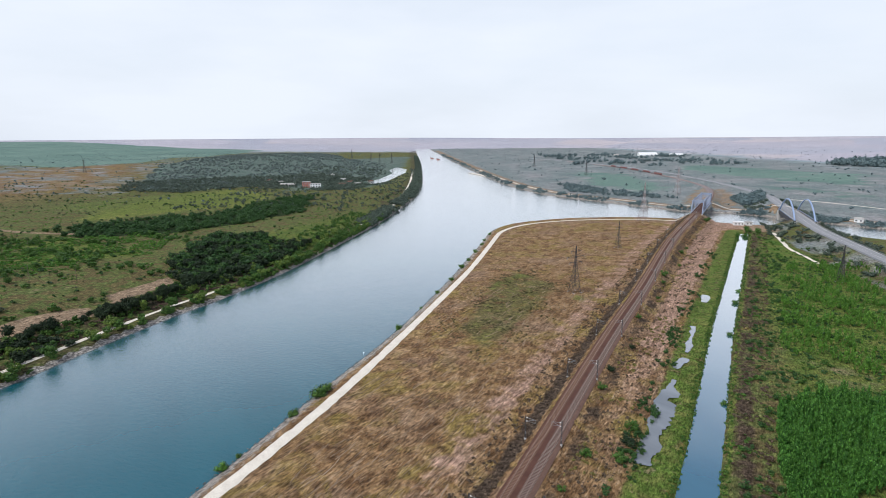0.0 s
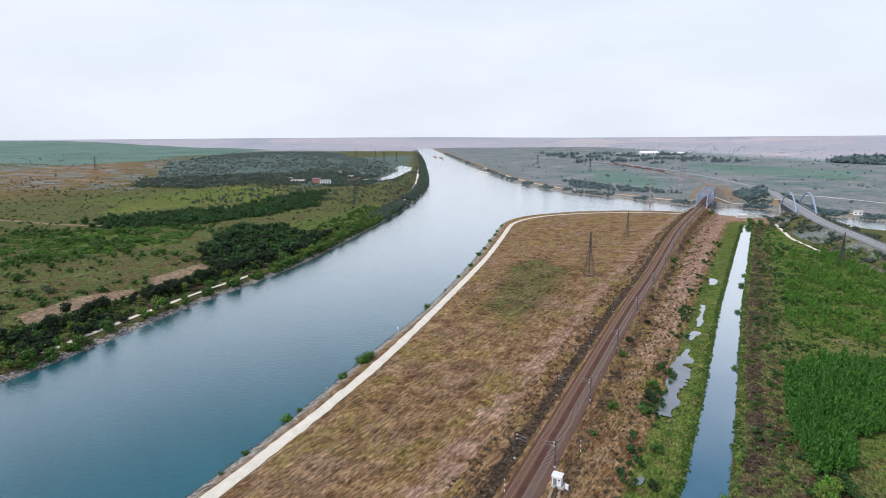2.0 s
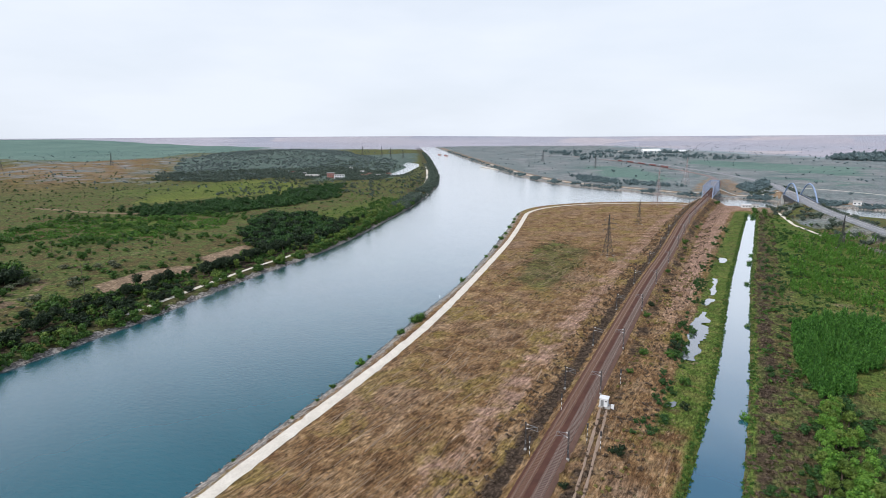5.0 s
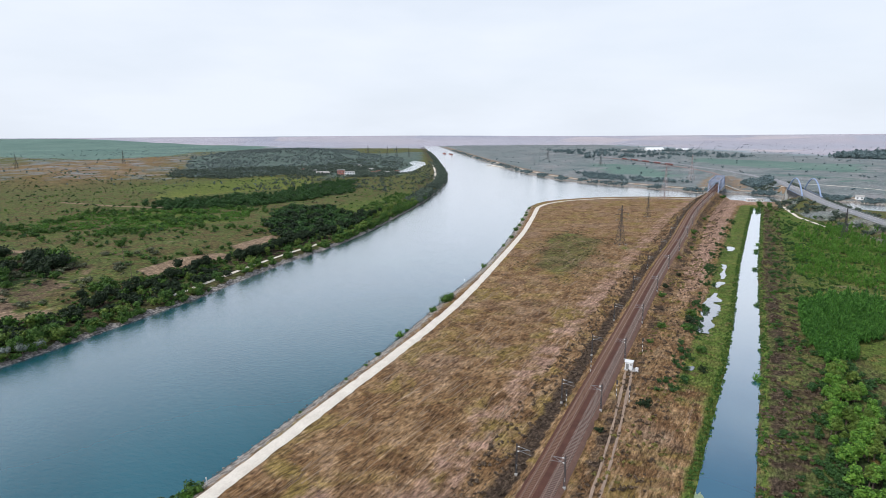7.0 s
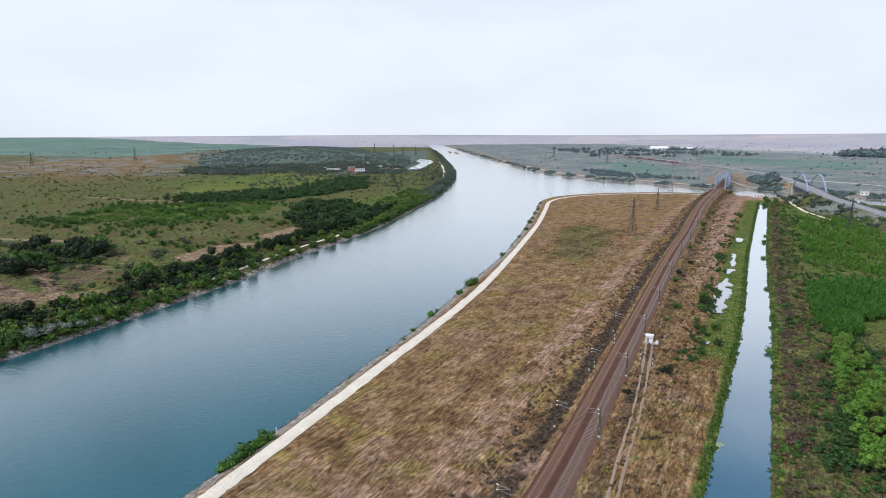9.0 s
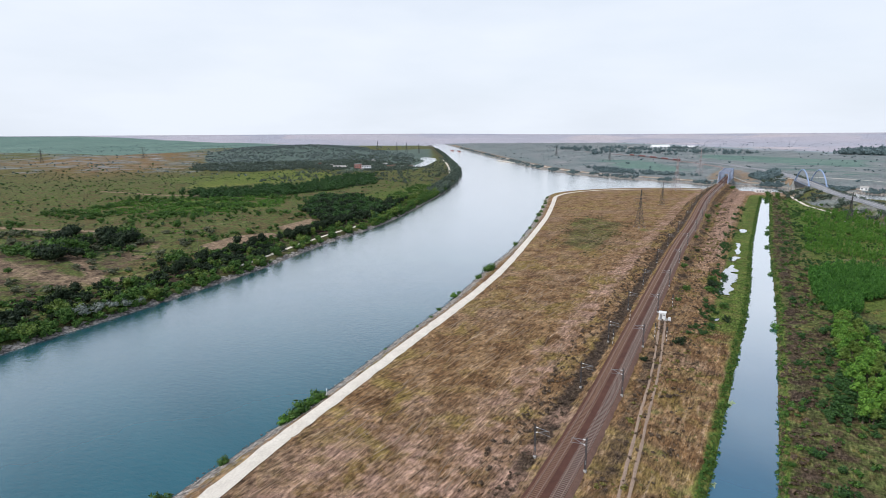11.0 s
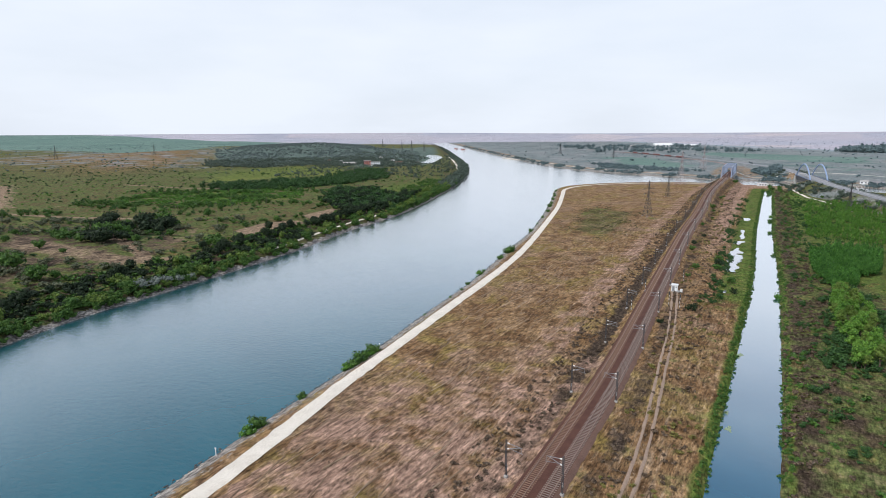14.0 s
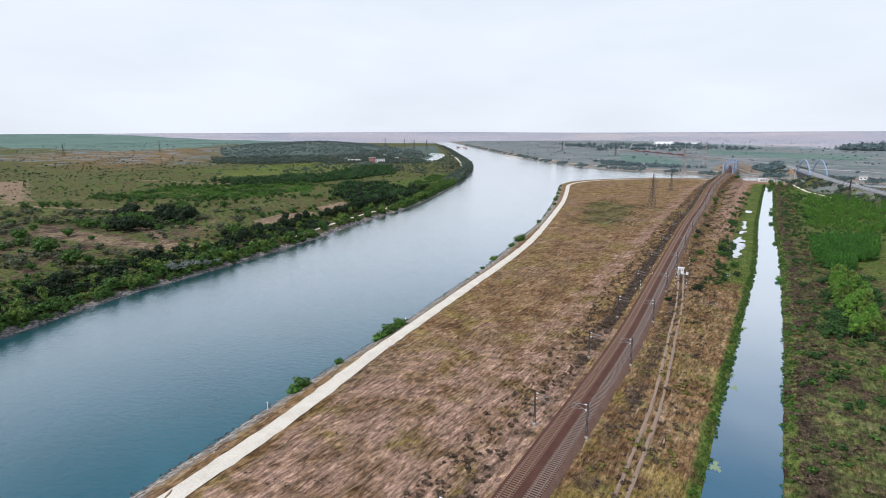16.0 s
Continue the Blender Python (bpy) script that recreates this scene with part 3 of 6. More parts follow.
def build_ground():
    gx = graded([(-4900, 160), (-900, 30), (-420, 5), (-270, 2.2), (300, 2.2), (480, 5), (900, 22), (4900, 160)])
    gy = graded([(-1100, 60), (-150, 3), (-60, 2.2), (420, 2.2), (700, 3.5), (1100, 12), (2400, 45), (4960, 90)])
    X, Y = np.meshgrid(gx, gy)
    x, y = X.ravel(), Y.ravel()
    k = lie(x, y)
    h = k["h"]
    fleck = np.random.RandomState(3).normal(0, 1, x.shape)
    h = h + np.where((k["s"] > 3) & (k["r"] < 700), fleck * 0.06, 0)
    n, m = len(gx), len(gy)
    i, j = np.meshgrid(np.arange(n - 1), np.arange(m - 1))
    a = (j * n + i).ravel()
    ob = link_mesh("ground", np.column_stack([x, y, h]), np.column_stack([a, a + 1, a + n + 1, a + n]), GROUND, shade=True)
    tagged(ob, "dry brown grassland with green scrub and distant fields paled by painted haze", "ground", kind="structure")
    left, far, near, s, dl, df, dd, sd, sdd, dr, sr, dh = (k[v] for v in ("left", "far", "near", "s", "dl", "df", "dd", "sd", "sdd", "dr", "sr", "dh"))
    z = lambda p, soft=14.0: zone(p, x, y, soft)
    zero = np.zeros(x.shape)
    # lush grass: the strip west of the ditch, the meadow east of it, patches in the field
    green = np.where(near & (sd < 0), step(sdd, 17, 11) * (1 - 0.7 * step(y, 105, 60) * step(sdd, 1.5, 5)) * 0.62, zero)
    green = np.maximum(green, np.where(near & (sd > 0), step(sdd, 0.2, 1.0) * step(sdd, 4, 2.2) * 0.62, 0))
    meadow = [(292, 492), (318, 420), (300, 300), (262, 200), (300, 60), (190, 20), (110, 20), (78, 60), (104, 150), (141, 222), (186, 305), (262, 445), (284, 484)]
    green = np.maximum(green, z(meadow, 20) * (0.56 + 0.16 * step(y, 200, 270)))
    green = np.maximum(green, 0.47 * np.maximum(z([(60, 300), (85, 320), (95, 295), (78, 285)], 20), z([(14, 300), (28, 345), (56, 372), (66, 352), (40, 322), (24, 292)], 20)))
    green = np.where(left, np.maximum(z([(-376, 449), (-335, 474), (-254, 445), (-200, 400), (-253, 372), (-285, 336)], 50) * 0.66, 0.42 * step(dl, 22, 8)), green)
    green = np.where(left, np.maximum(green, z([(-182, 400), (-178, 500), (-132, 600), (-70, 800), (-90, 454), (-130, 370)], 40) * 0.55), green)
    green = np.where(left, np.maximum(green, z([(-508, 640), (-500, 717), (-414, 872), (-264, 828), (-224, 731), (-298, 632), (-373, 584)], 60) * 0.5), green)
    green = np.where(near & (sd > 0), green * step(dh, 24, 36), green)
    # bare earth
    soil = np.where(left, np.maximum.reduce([z(CLEARINGS[0], 8), z(CLEARINGS[1], 8), 0.62 * z(CLEARINGS[2], 12), 0.46 * z([(-386, 190), (-345, 262), (-312, 190), (-268, 206), (-249, 262), (-222, 222), (-231, 139), (-252, 104), (-262, 40), (-330, 60)], 34), z([(-600, 460), (-585, 515), (-450, 337), (-450, 300)], 40) * 0.8]), zero)
    for a0, a1 in (((-459, 311), (-307, 273)), ((-460, 515), (-340, 490)), ((-330, 245), (-232, 150)), ((-840, 1050), (-520, 880))):
        soil = np.where(left, np.maximum(soil, 0.9 * step(nearest(np.array([a0, ((a0[0] + a1[0]) / 2 + 12, (a0[1] + a1[1]) / 2 - 9), a1], float), x, y)[0], 5, 1.5)), soil)
    soil = np.maximum(soil, np.where(left, z([(-600, 720), (-540, 900), (-760, 1500), (-980, 1500), (-1050, 1000)], 150) * 0.36, 0))
    soil = np.maximum(soil, np.where(far, step(df, 46, 24) * step(df, 5, 9) * 0.62, 0))
    soil = np.maximum(soil, np.where(far, z([(300, 705), (395, 870), (470, 900), (420, 740), (372, 660)], 30) * 0.55, 0))
    soil = np.maximum(soil, np.where(near, np.maximum(z([(128, 186), (150, 212), (190, 206), (165, 178)], 18) * 0.62, z([(262, 575), (300, 560), (330, 545), (318, 505), (300, 515)], 16)), 0))
    # dark weeds along the railway and on the ditch bank
    dark = np.where(near & (sr < 0), step(dr, 5.0, 6.5) * step(dr, 15, 8) * 0.72, zero)
    dark = np.maximum(dark, np.where(near & (sr > 0), step(dr, 5, 6) * step(dr, 14, 10) * 0.5, 0))
    dark = np.maximum(dark, np.where(near & (sd > 0), step(sdd, 1.5, 3.5) * step(sdd, 12, 7) * 0.52, 0))
    dark = np.maximum(dark, np.where(near, step(dh, 8, 10) * step(dh, 34, 24) * 0.42 * (y > 250), 0))
    dark = np.maximum(dark, np.where(near & (sd > 0), 0.45 * step(y, 190, 120), 0))
    dark = np.where(left, np.maximum(0.52 * step(dl, 70, 24), z([(-420, 60), (-420, 190), (-330, 300), (-240, 260), (-215, 150), (-260, 20)], 50) * 0.47), dark)
    # pink straw swath between the field and the weeds, and east of the railway up the bank
    mow = np.where(near & (sr < 0) & (s > 14), 0.53 * step(y, 150, -20), zero)
    swath = np.where(near & (sr < 0), step(dr, 13, 18) * step(dr, 36, 24) * 0.50, zero)
    mow = np.maximum(mow, swath)
    mow = np.maximum(mow, np.where(near & (sr > 0) & (sd < 0), step(dr, 11, 14) * step(sdd, 12, 17) * (0.36 + 0.22 * step(y, 140, 260)), 0))
    # where the haze-paled plain lies, stronger further out
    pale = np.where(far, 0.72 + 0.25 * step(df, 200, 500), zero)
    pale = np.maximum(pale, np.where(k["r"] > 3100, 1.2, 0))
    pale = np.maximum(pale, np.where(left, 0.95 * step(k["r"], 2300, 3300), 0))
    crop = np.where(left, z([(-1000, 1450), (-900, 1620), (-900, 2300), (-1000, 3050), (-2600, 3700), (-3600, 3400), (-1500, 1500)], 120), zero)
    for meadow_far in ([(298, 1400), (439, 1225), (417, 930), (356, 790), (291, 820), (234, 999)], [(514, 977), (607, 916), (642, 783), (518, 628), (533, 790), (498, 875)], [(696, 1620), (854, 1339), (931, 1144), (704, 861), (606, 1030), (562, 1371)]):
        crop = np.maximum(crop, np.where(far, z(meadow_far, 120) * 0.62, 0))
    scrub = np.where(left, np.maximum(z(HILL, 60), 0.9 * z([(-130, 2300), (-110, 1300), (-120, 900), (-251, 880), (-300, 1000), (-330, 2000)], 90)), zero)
    olive = np.where(left, 0.62 * (1 - 0.3 * z([(-600, 700), (-540, 900), (-760, 1500), (-980, 1500), (-1050, 1000)], 200)), zero)
    olive = np.maximum(olive, np.where(near & (sd > 0), 0.60, 0))
    olive = np.maximum(olive, 0.53 * z(FIELD_PATCH, 24))
    olive = np.maximum(olive, np.where(near & (sr > 0) & (sd < 0), 0.36, 0))
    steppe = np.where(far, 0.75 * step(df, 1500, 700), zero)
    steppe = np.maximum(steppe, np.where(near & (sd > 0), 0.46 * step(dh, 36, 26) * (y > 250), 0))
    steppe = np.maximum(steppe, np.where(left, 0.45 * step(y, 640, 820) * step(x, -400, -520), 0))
    # the palest haze tones, growing towards the horizon
    far_haze = np.where(far, 1.1 * step(df, 650, 1600), np.where(left, 1.1 * step(k["r"], 2500, 3400) * (1 - crop), zero))
    far_haze = np.where(k["r"] > 3500, 1.2, far_haze)
    # where the painted shade lies: thickets, pines, plantation and grove
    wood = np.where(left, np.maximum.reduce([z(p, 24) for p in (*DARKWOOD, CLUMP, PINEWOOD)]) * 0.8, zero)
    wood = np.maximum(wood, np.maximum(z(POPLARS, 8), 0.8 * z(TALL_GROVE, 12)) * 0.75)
    yellow = np.where(left, z(YELLOW_MEADOW, 50) * 0.66, zero)
    yellow = np.maximum(yellow, z(FIELD_PATCH, 30) * 0.40)
    yellow = np.maximum(yellow, np.where(near & (sr > 0) & (sd < 0), 0.36 * step(y, 110, 40), 0))
    stone = (k["r"] < 3500) * np.where(s < 3.5, 0.9, np.where(s < 7, 0.45, 0.0)) * np.where(left, (s < 3.2), 1)
    wide = k["r"] < 3150
    green, soil, dark, mow, scrub, olive = (m * wide for m in (green, soil, dark, mow, scrub, olive))
    for name, chans in (("cover_a", (green, soil, dark)), ("cover_b", (pale, crop, stone)), ("cover_c", (mow, scrub, olive)), ("cover_d", (steppe, wood, yellow)), ("cover_e", (far_haze, zero, zero))):
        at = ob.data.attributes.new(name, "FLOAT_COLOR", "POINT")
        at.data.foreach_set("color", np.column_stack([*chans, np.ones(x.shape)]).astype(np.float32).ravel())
    return ob


ground = build_ground()


bm = bmesh.new()
corners = [(-4900, -1090), (4900, -1090), (4900, 4950), (-4900, 4950)]
bm.faces.new([bm.verts.new((px, py, WATER_Z)) for px, py in corners])
tagged(part("canal_water", bm, WATER), "calm teal canal water with faint ripples", "water", kind="structure")
v, f = strip(cut(DITCH, -400, 520), [(-8, 0), (8, 0)], np.full(len(cut(DITCH, -400, 520)), DITCH_Z))
tagged(link_mesh("ditch_water", v, f, DITCH_WATER), "narrow drainage ditch of still blue-green water", "water", kind="structure")
for n, line in enumerate(BROOK):
    rs = np.random.RandomState(200 + n)
    ragged = lambda: line[:, 2] * (1.15 + 0.5 * np.convolve(rs.normal(0, 1, len(line) + 4), np.ones(5) / 2.6, "valid"))
    w1, w2 = np.clip(ragged(), 0.25, None), np.clip(ragged(), 0.25, None)
    one, two = offset(line, 1.0)[:, :2] - line[:, :2], offset(line, -1.0)[:, :2] - line[:, :2]
    rim = np.vstack([line[:, :2] + one * w1[:, None], (line[:, :2] + two * w2[:, None])])
    top = float(np.median(lie(line[:, 0], line[:, 1])["h"])) + 0.42
    i = np.arange(len(line) - 1)
    m = len(line)
    pool = link_mesh("marsh_pool", np.column_stack([rim, np.full(len(rim), top)]), np.column_stack([i, i + 1, m + i + 1, m + i]), POOL_WATER)
    tagged(pool, "shallow brook, sky reflection lightened into its colour", "pool", "marsh pools", "structure")


def ribbon(name, line, half, lift, material, label, category, seed=1, ragged=0.25):
    """A road or path that follows the land, cambered and with uneven edges."""
    rs = np.random.RandomState(seed)
    rows = []
    for o, dz in ((-1.0, 0.0), (-0.5, 0.05), (0.0, 0.08), (0.5, 0.05), (1.0, 0.0)):
        p = offset(line, 0)
        w = half * o + (rs.normal(0, ragged, len(line)) if abs(o) == 1 else 0)
        t = np.gradient(line[:, :2], axis=0)
        t /= np.linalg.norm(t, axis=1)[:, None]
        rows.append(np.column_stack([p[:, 0] + t[:, 1] * w, p[:, 1] - t[:, 0] * w, np.full(len(p), dz)]))
    v = np.concatenate(rows)
    v[:, 2] += lie(v[:, 0], v[:, 1])["h"] + lift
    n = len(line)
    i = np.arange(n - 1)
    f = np.concatenate([np.column_stack([i + j * n, i + (j + 1) * n, i + 1 + (j + 1) * n, i + 1 + j * n]) for j in range(4)])
    return tagged(link_mesh(name, v, f, material, shade=True), label, category, kind="structure")


ribbon("gravel_road", smooth(GRAVEL_ROAD[::4], 2.5), 2.05, 0.12, GRAVEL, "pale compacted gravel towpath along the canal bank", "road", 2, 0.14)
ribbon("bank_path", cut(LEFT_PATH, 190, 335), 1.3, 0.12, GRAVEL, "pale gravel path beside the wooded canal bank", "path", 3)
ribbon("bank_path", smooth([(-91, 520), (-85.7, 565), (-73.6, 661), (-64.3, 780), (-64, 1000), (-72, 1250), (-81, 1457)], 10), 2.0, 0.15, GRAVEL, "pale gravel path beside the wooded canal bank", "path", 31)
for n, (px, py, size) in enumerate(((9.4, 41.3, 2.2), (14.2, 52.1, 1.5), (22.0, 64.0, 1.3), (-36.2, -34.7, 1.9), (-15.3, -1.5, 1.4), (-12, 6, 1.0))):
    u = np.linspace(0, 2 * np.pi, 40, endpoint=False)
    rad = size * (0.75 + 0.28 * np.sin(3 * u + n) + 0.2 * np.sin(7 * u + 2 * n) + 0.12 * np.sin(13 * u))
    lx, ly = 0.6 * rad * np.cos(u), 1.2 * rad * np.sin(u)
    ring = np.column_stack([px + lx * 0.87 + ly * 0.5, py - lx * 0.5 + ly * 0.87, np.full(40, DITCH_Z + 0.02)])
    tagged(link_mesh("algae_mat", ring, [list(range(40))], ALGAE), "pale green algae floating at the ditch edge", "algae", "algae mats", "structure")
for o in (-0.95, 0.95):
    ribbon("dirt_track", offset(TRACK, o), 0.36, 0.07, TRACKDIRT, "beaten wheel rut of a dirt track", "path", 4, 0.08)
ribbon("canal_road", smooth(np.vstack([offset(cut(BANK_FAR, 560, 1500), -16)])[::5], 6), 2.3, 0.3, GRAVEL, "pale service road on the far canal bank", "road", 5)
ribbon("canal_road", smooth(offset(cut(BANK_FAR, 250, 560), -16)[::5], 6), 2.3, 0.3, GRAVEL, "pale service road on the far canal bank", "road", 6)
PLAIN_TRACK = smooth([(447, 750), (478, 730), (505, 690), (534, 622), (552, 585), (640, 430)], 8)
ribbon("plain_track", PLAIN_TRACK, 2.2, 0.15, GRAVEL, "pale dirt road across the far pasture", "road", 8)
FIELD_PATH = smooth([(271, 380), (277, 405), (281, 428), (292, 456), (303, 482), (312, 503)], 4)
ribbon("field_path", FIELD_PATH, 1.5, 0.12, GRAVEL, "narrow pale path curving below the road bank", "path", 7)

# ---- the railway ----
tracks = thing("railway", Matrix(), "double-track electrified railway on rust-brown ballast", "railway", kind="structure")
rail_line = smooth(RAIL[::3], 3.0)
NEAR = cut(rail_line, -230, 566)
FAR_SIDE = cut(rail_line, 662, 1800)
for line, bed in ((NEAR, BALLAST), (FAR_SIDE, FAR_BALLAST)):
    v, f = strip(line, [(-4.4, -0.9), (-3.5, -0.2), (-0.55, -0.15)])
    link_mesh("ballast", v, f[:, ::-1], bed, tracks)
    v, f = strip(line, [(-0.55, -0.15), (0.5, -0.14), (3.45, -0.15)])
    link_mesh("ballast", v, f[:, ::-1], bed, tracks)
    v, f = strip(line, [(3.45, -0.15), (3.6, -0.18), (4.6, -0.95)])
    link_mesh("ballast_shoulder", v, f[:, ::-1], SHOULDER, tracks)
for t in (-2.08, 2.08):
    for g in (-0.75, 0.75):
        for line in (cut(rail_line, -230, 1800),):
            v, f = strip(line, [(t + g - 0.07, -0.18), (t + g - 0.06, 0.02), (t + g + 0.06, 0.02), (t + g + 0.07, -0.18)])
            link_mesh("rail", v, f[:, ::-1], RAIL_STEEL, tracks)


def sleeper_mesh(material):
    bm = bmesh.new()
    box(bm, (0, 0, 0), (2.6, 0.26, 0.16), bevel=0.03)
    box(bm, (-0.75, 0, 0.09), (0.30, 0.22, 0.05))
    box(bm, (0.75, 0, 0.09), (0.30, 0.22, 0.05))
    me = bpy.data.meshes.new("sleeper")
    bm.to_mesh(me)
    bm.free()
    me.materials.append(material)
    return me


SLEEPERS = []
arc = np.r_[0, np.cumsum(np.hypot(*np.diff(cut(rail_line, -130, 560)[:, :2], axis=0).T))]
seg = cut(rail_line, -130, 560)
for t, mat in ((-2.08, SLEEPER_BROWN), (2.08, SLEEPER)):
    me = sleeper_mesh(mat)
    lane = offset(seg, t)
    rest_v, rest_f, count = [], [], 0
    for q in np.arange(0.3, arc[-1], 0.65):
        c = [float(np.interp(q, arc, lane[:, i])) for i in range(3)]
        a = [float(np.interp(q + 0.5, arc, lane[:, i])) for i in range(2)]
        turn = math.atan2(a[1] - c[1], a[0] - c[0]) - math.pi / 2
        if c[1] > -75 and count < 150:
            SLEEPERS.append((me, c, turn))
            count += 1
        else:
            co, si = math.cos(turn), math.sin(turn)
            b = len(rest_v)
            for sx, sy in ((-1.3, -0.13), (1.3, -0.13), (1.3, 0.13), (-1.3, 0.13)):
                for dz in (-0.24, -0.1):
                    rest_v.append((c[0] + sx * co - sy * si, c[1] + sx * si + sy * co, c[2] + dz))
            rest_f += [(b + 1, b + 3, b + 5, b + 7), (b, b + 2, b + 3, b + 1), (b + 2, b + 4, b + 5, b + 3), (b + 4, b + 6, b + 7, b + 5), (b + 6, b, b + 1, b + 7)]
    tagged(link_mesh("distant_sleepers", rest_v, rest_f, mat, tracks), kind="stuff")


# ---- plants ----
def crown_shape(seed, lobes, leaves, leaf, tall=1.0, core=True, tip=0.0, light=True):
    """A crown one metre in radius, resting on z = 0: lumps of leaf clumps round dark cores, with gaps. Verts and faces (triangles)."""
    rs = np.random.RandomState(seed)
    vs, fs = [], []
    iv = np.array([(1, 0, 0), (0, 1, 0), (-1, 0, 0), (0, -1, 0), (0, 0, 1), (0, 0, -1)], float)
    it = np.array([(0, 1, 4), (1, 2, 4), (2, 3, 4), (3, 0, 4), (1, 0, 5), (2, 1, 5), (3, 2, 5), (0, 3, 5)])
    n = 0
    for k in range(lobes):
        a = k * 2.4 + rs.uniform(0, 0.8)
        up = (k + 0.5) / lobes
        r0 = 0.62 * (1 - tip * up) * rs.uniform(0.55, 1.05) if k else 0.1
        c = np.array([r0 * math.cos(a), r0 * math.sin(a), tall * (0.42 + 0.95 * up * rs.uniform(0.75, 1.1))])
        rad = rs.uniform(0.36, 0.56) * (1 - 0.55 * tip * up)
        if core:
            j = iv * (0.80 * rad * rs.uniform(0.8, 1.15, (len(iv), 1))) * np.array([1, 1, 0.9 * max(1, tall * 0.7)]) + c
            vs.append(j)
            fs.append(it + n)
            n += len(j)
        d = rs.normal(0, 1, (leaves, 3))
        d[:, 2] = np.abs(d[:, 2]) * 0.9 - 0.25
        d /= np.linalg.norm(d, axis=1)[:, None]
        p = c + d * rad * rs.uniform(0.78, 1.18, (leaves, 1)) * np.array([1, 1, max(1, tall * 0.7)])
        for q, w in zip(p, d):
            w = w + rs.normal(0, 0.55, 3)
            w /= np.linalg.norm(w)
            u = np.cross(w, rs.normal(0, 1, 3))
            u /= np.linalg.norm(u) + 1e-6
            t = np.cross(w, u)
            z = leaf * rs.uniform(0.6, 1.3)
            if light:
                vs.append(np.array([q - u * z * 1.1, q + t * z * 1.2 + w * z * 0.3, q + u * z * 1.1 - t * z * 0.4]))
                fs.append(np.array([[0, 1, 2]]) + n)
                n += 3
            else:
                vs.append(np.array([q - u * z, q + t * z * 0.7 + w * z * 0.25, q + u * z, q - t * z * 0.7 + w * z * 0.2]))
                fs.append(np.array([[0, 1, 2], [0, 2, 3]]) + n)
                n += 4
    return np.concatenate(vs), np.concatenate(fs)


def tuft_shape(seed, blades, spread, lean):
    rs = np.random.RandomState(seed)
    vs, fs = [], []
    for i in range(blades):
        a, r = rs.uniform(0, 6.28), rs.uniform(0, spread)
        b = np.array([r * math.cos(a), r * math.sin(a), 0])
        q = rs.uniform(0, 6.28)
        w = np.array([math.cos(q), math.sin(q), 0]) * rs.uniform(0.05, 0.11)
        top = b + np.array([math.cos(a) * lean, math.sin(a) * lean, 1]) * rs.uniform(0.6, 1.1)
        vs.append(np.array([b - w, b + w, top]))
        fs.append(np.array([[0, 1, 2]]) + 3 * i)
    return np.concatenate(vs), np.concatenate(fs)


def scatter(name, shapes, places, material, label, category, seed=1):
    """Many small plants that nobody could count, joined: places are rows of x, y, z, radius, height factor."""
    rs = np.random.RandomState(seed)
    places = np.asarray(places, float)
    vs, fs, n = [], [], 0
    pick = rs.randint(0, len(shapes), len(places))
    for k, (sv, sf) in enumerate(shapes):
        p = places[pick == k]
        if not len(p):
            continue
        a = rs.uniform(0, 6.28, len(p))
        co, si = np.cos(a)[:, None], np.sin(a)[:, None]
        x = (sv[None, :, 0] * co - sv[None, :, 1] * si) * p[:, 3:4] + p[:, 0:1]
        y = (sv[None, :, 0] * si + sv[None, :, 1] * co) * p[:, 3:4] + p[:, 1:2]
        z = sv[None, :, 2] * p[:, 3:4] * p[:, 4:5] + p[:, 2:3]
        vs.append(np.stack([x, y, z], -1).reshape(-1, 3))
        fs.append((sf[None] + (np.arange(len(p)) * len(sv))[:, None, None] + n).reshape(-1, 3))
        n += len(p) * len(sv)
    return tagged(link_mesh(name, np.concatenate(vs), np.concatenate(fs), material), label, category, kind="stuff")


def clear(x, y):
    """Inside one of the bare clearings on the wooded side."""
    return inside(np.array(CLEARINGS[0], float), x, y) | inside(np.array(CLEARINGS[1], float), x, y) | inside(np.array(CLEARINGS[2], float), x, y)


def strew(n, x0, x1, y0, y1, keep, rmin, rmax, hmin=0.8, hmax=1.3, seed=1, sink=0.12):
    """Places on the land for which keep(land, x, y) holds, as rows for scatter()."""
    rs = np.random.RandomState(seed)
    x, y = rs.uniform(x0, x1, n), rs.uniform(y0, y1, n)
    k = lie(x, y)
    m = keep(k, x, y, rs.uniform(0, 1, n))
    m &= ~clear(x, y)
    r = rmin + (rmax - rmin) * rs.uniform(0, 1, n) ** 1.8
    return np.column_stack([x, y, k["h"] - sink * r, r, rs.uniform(hmin, hmax, n)])[m]


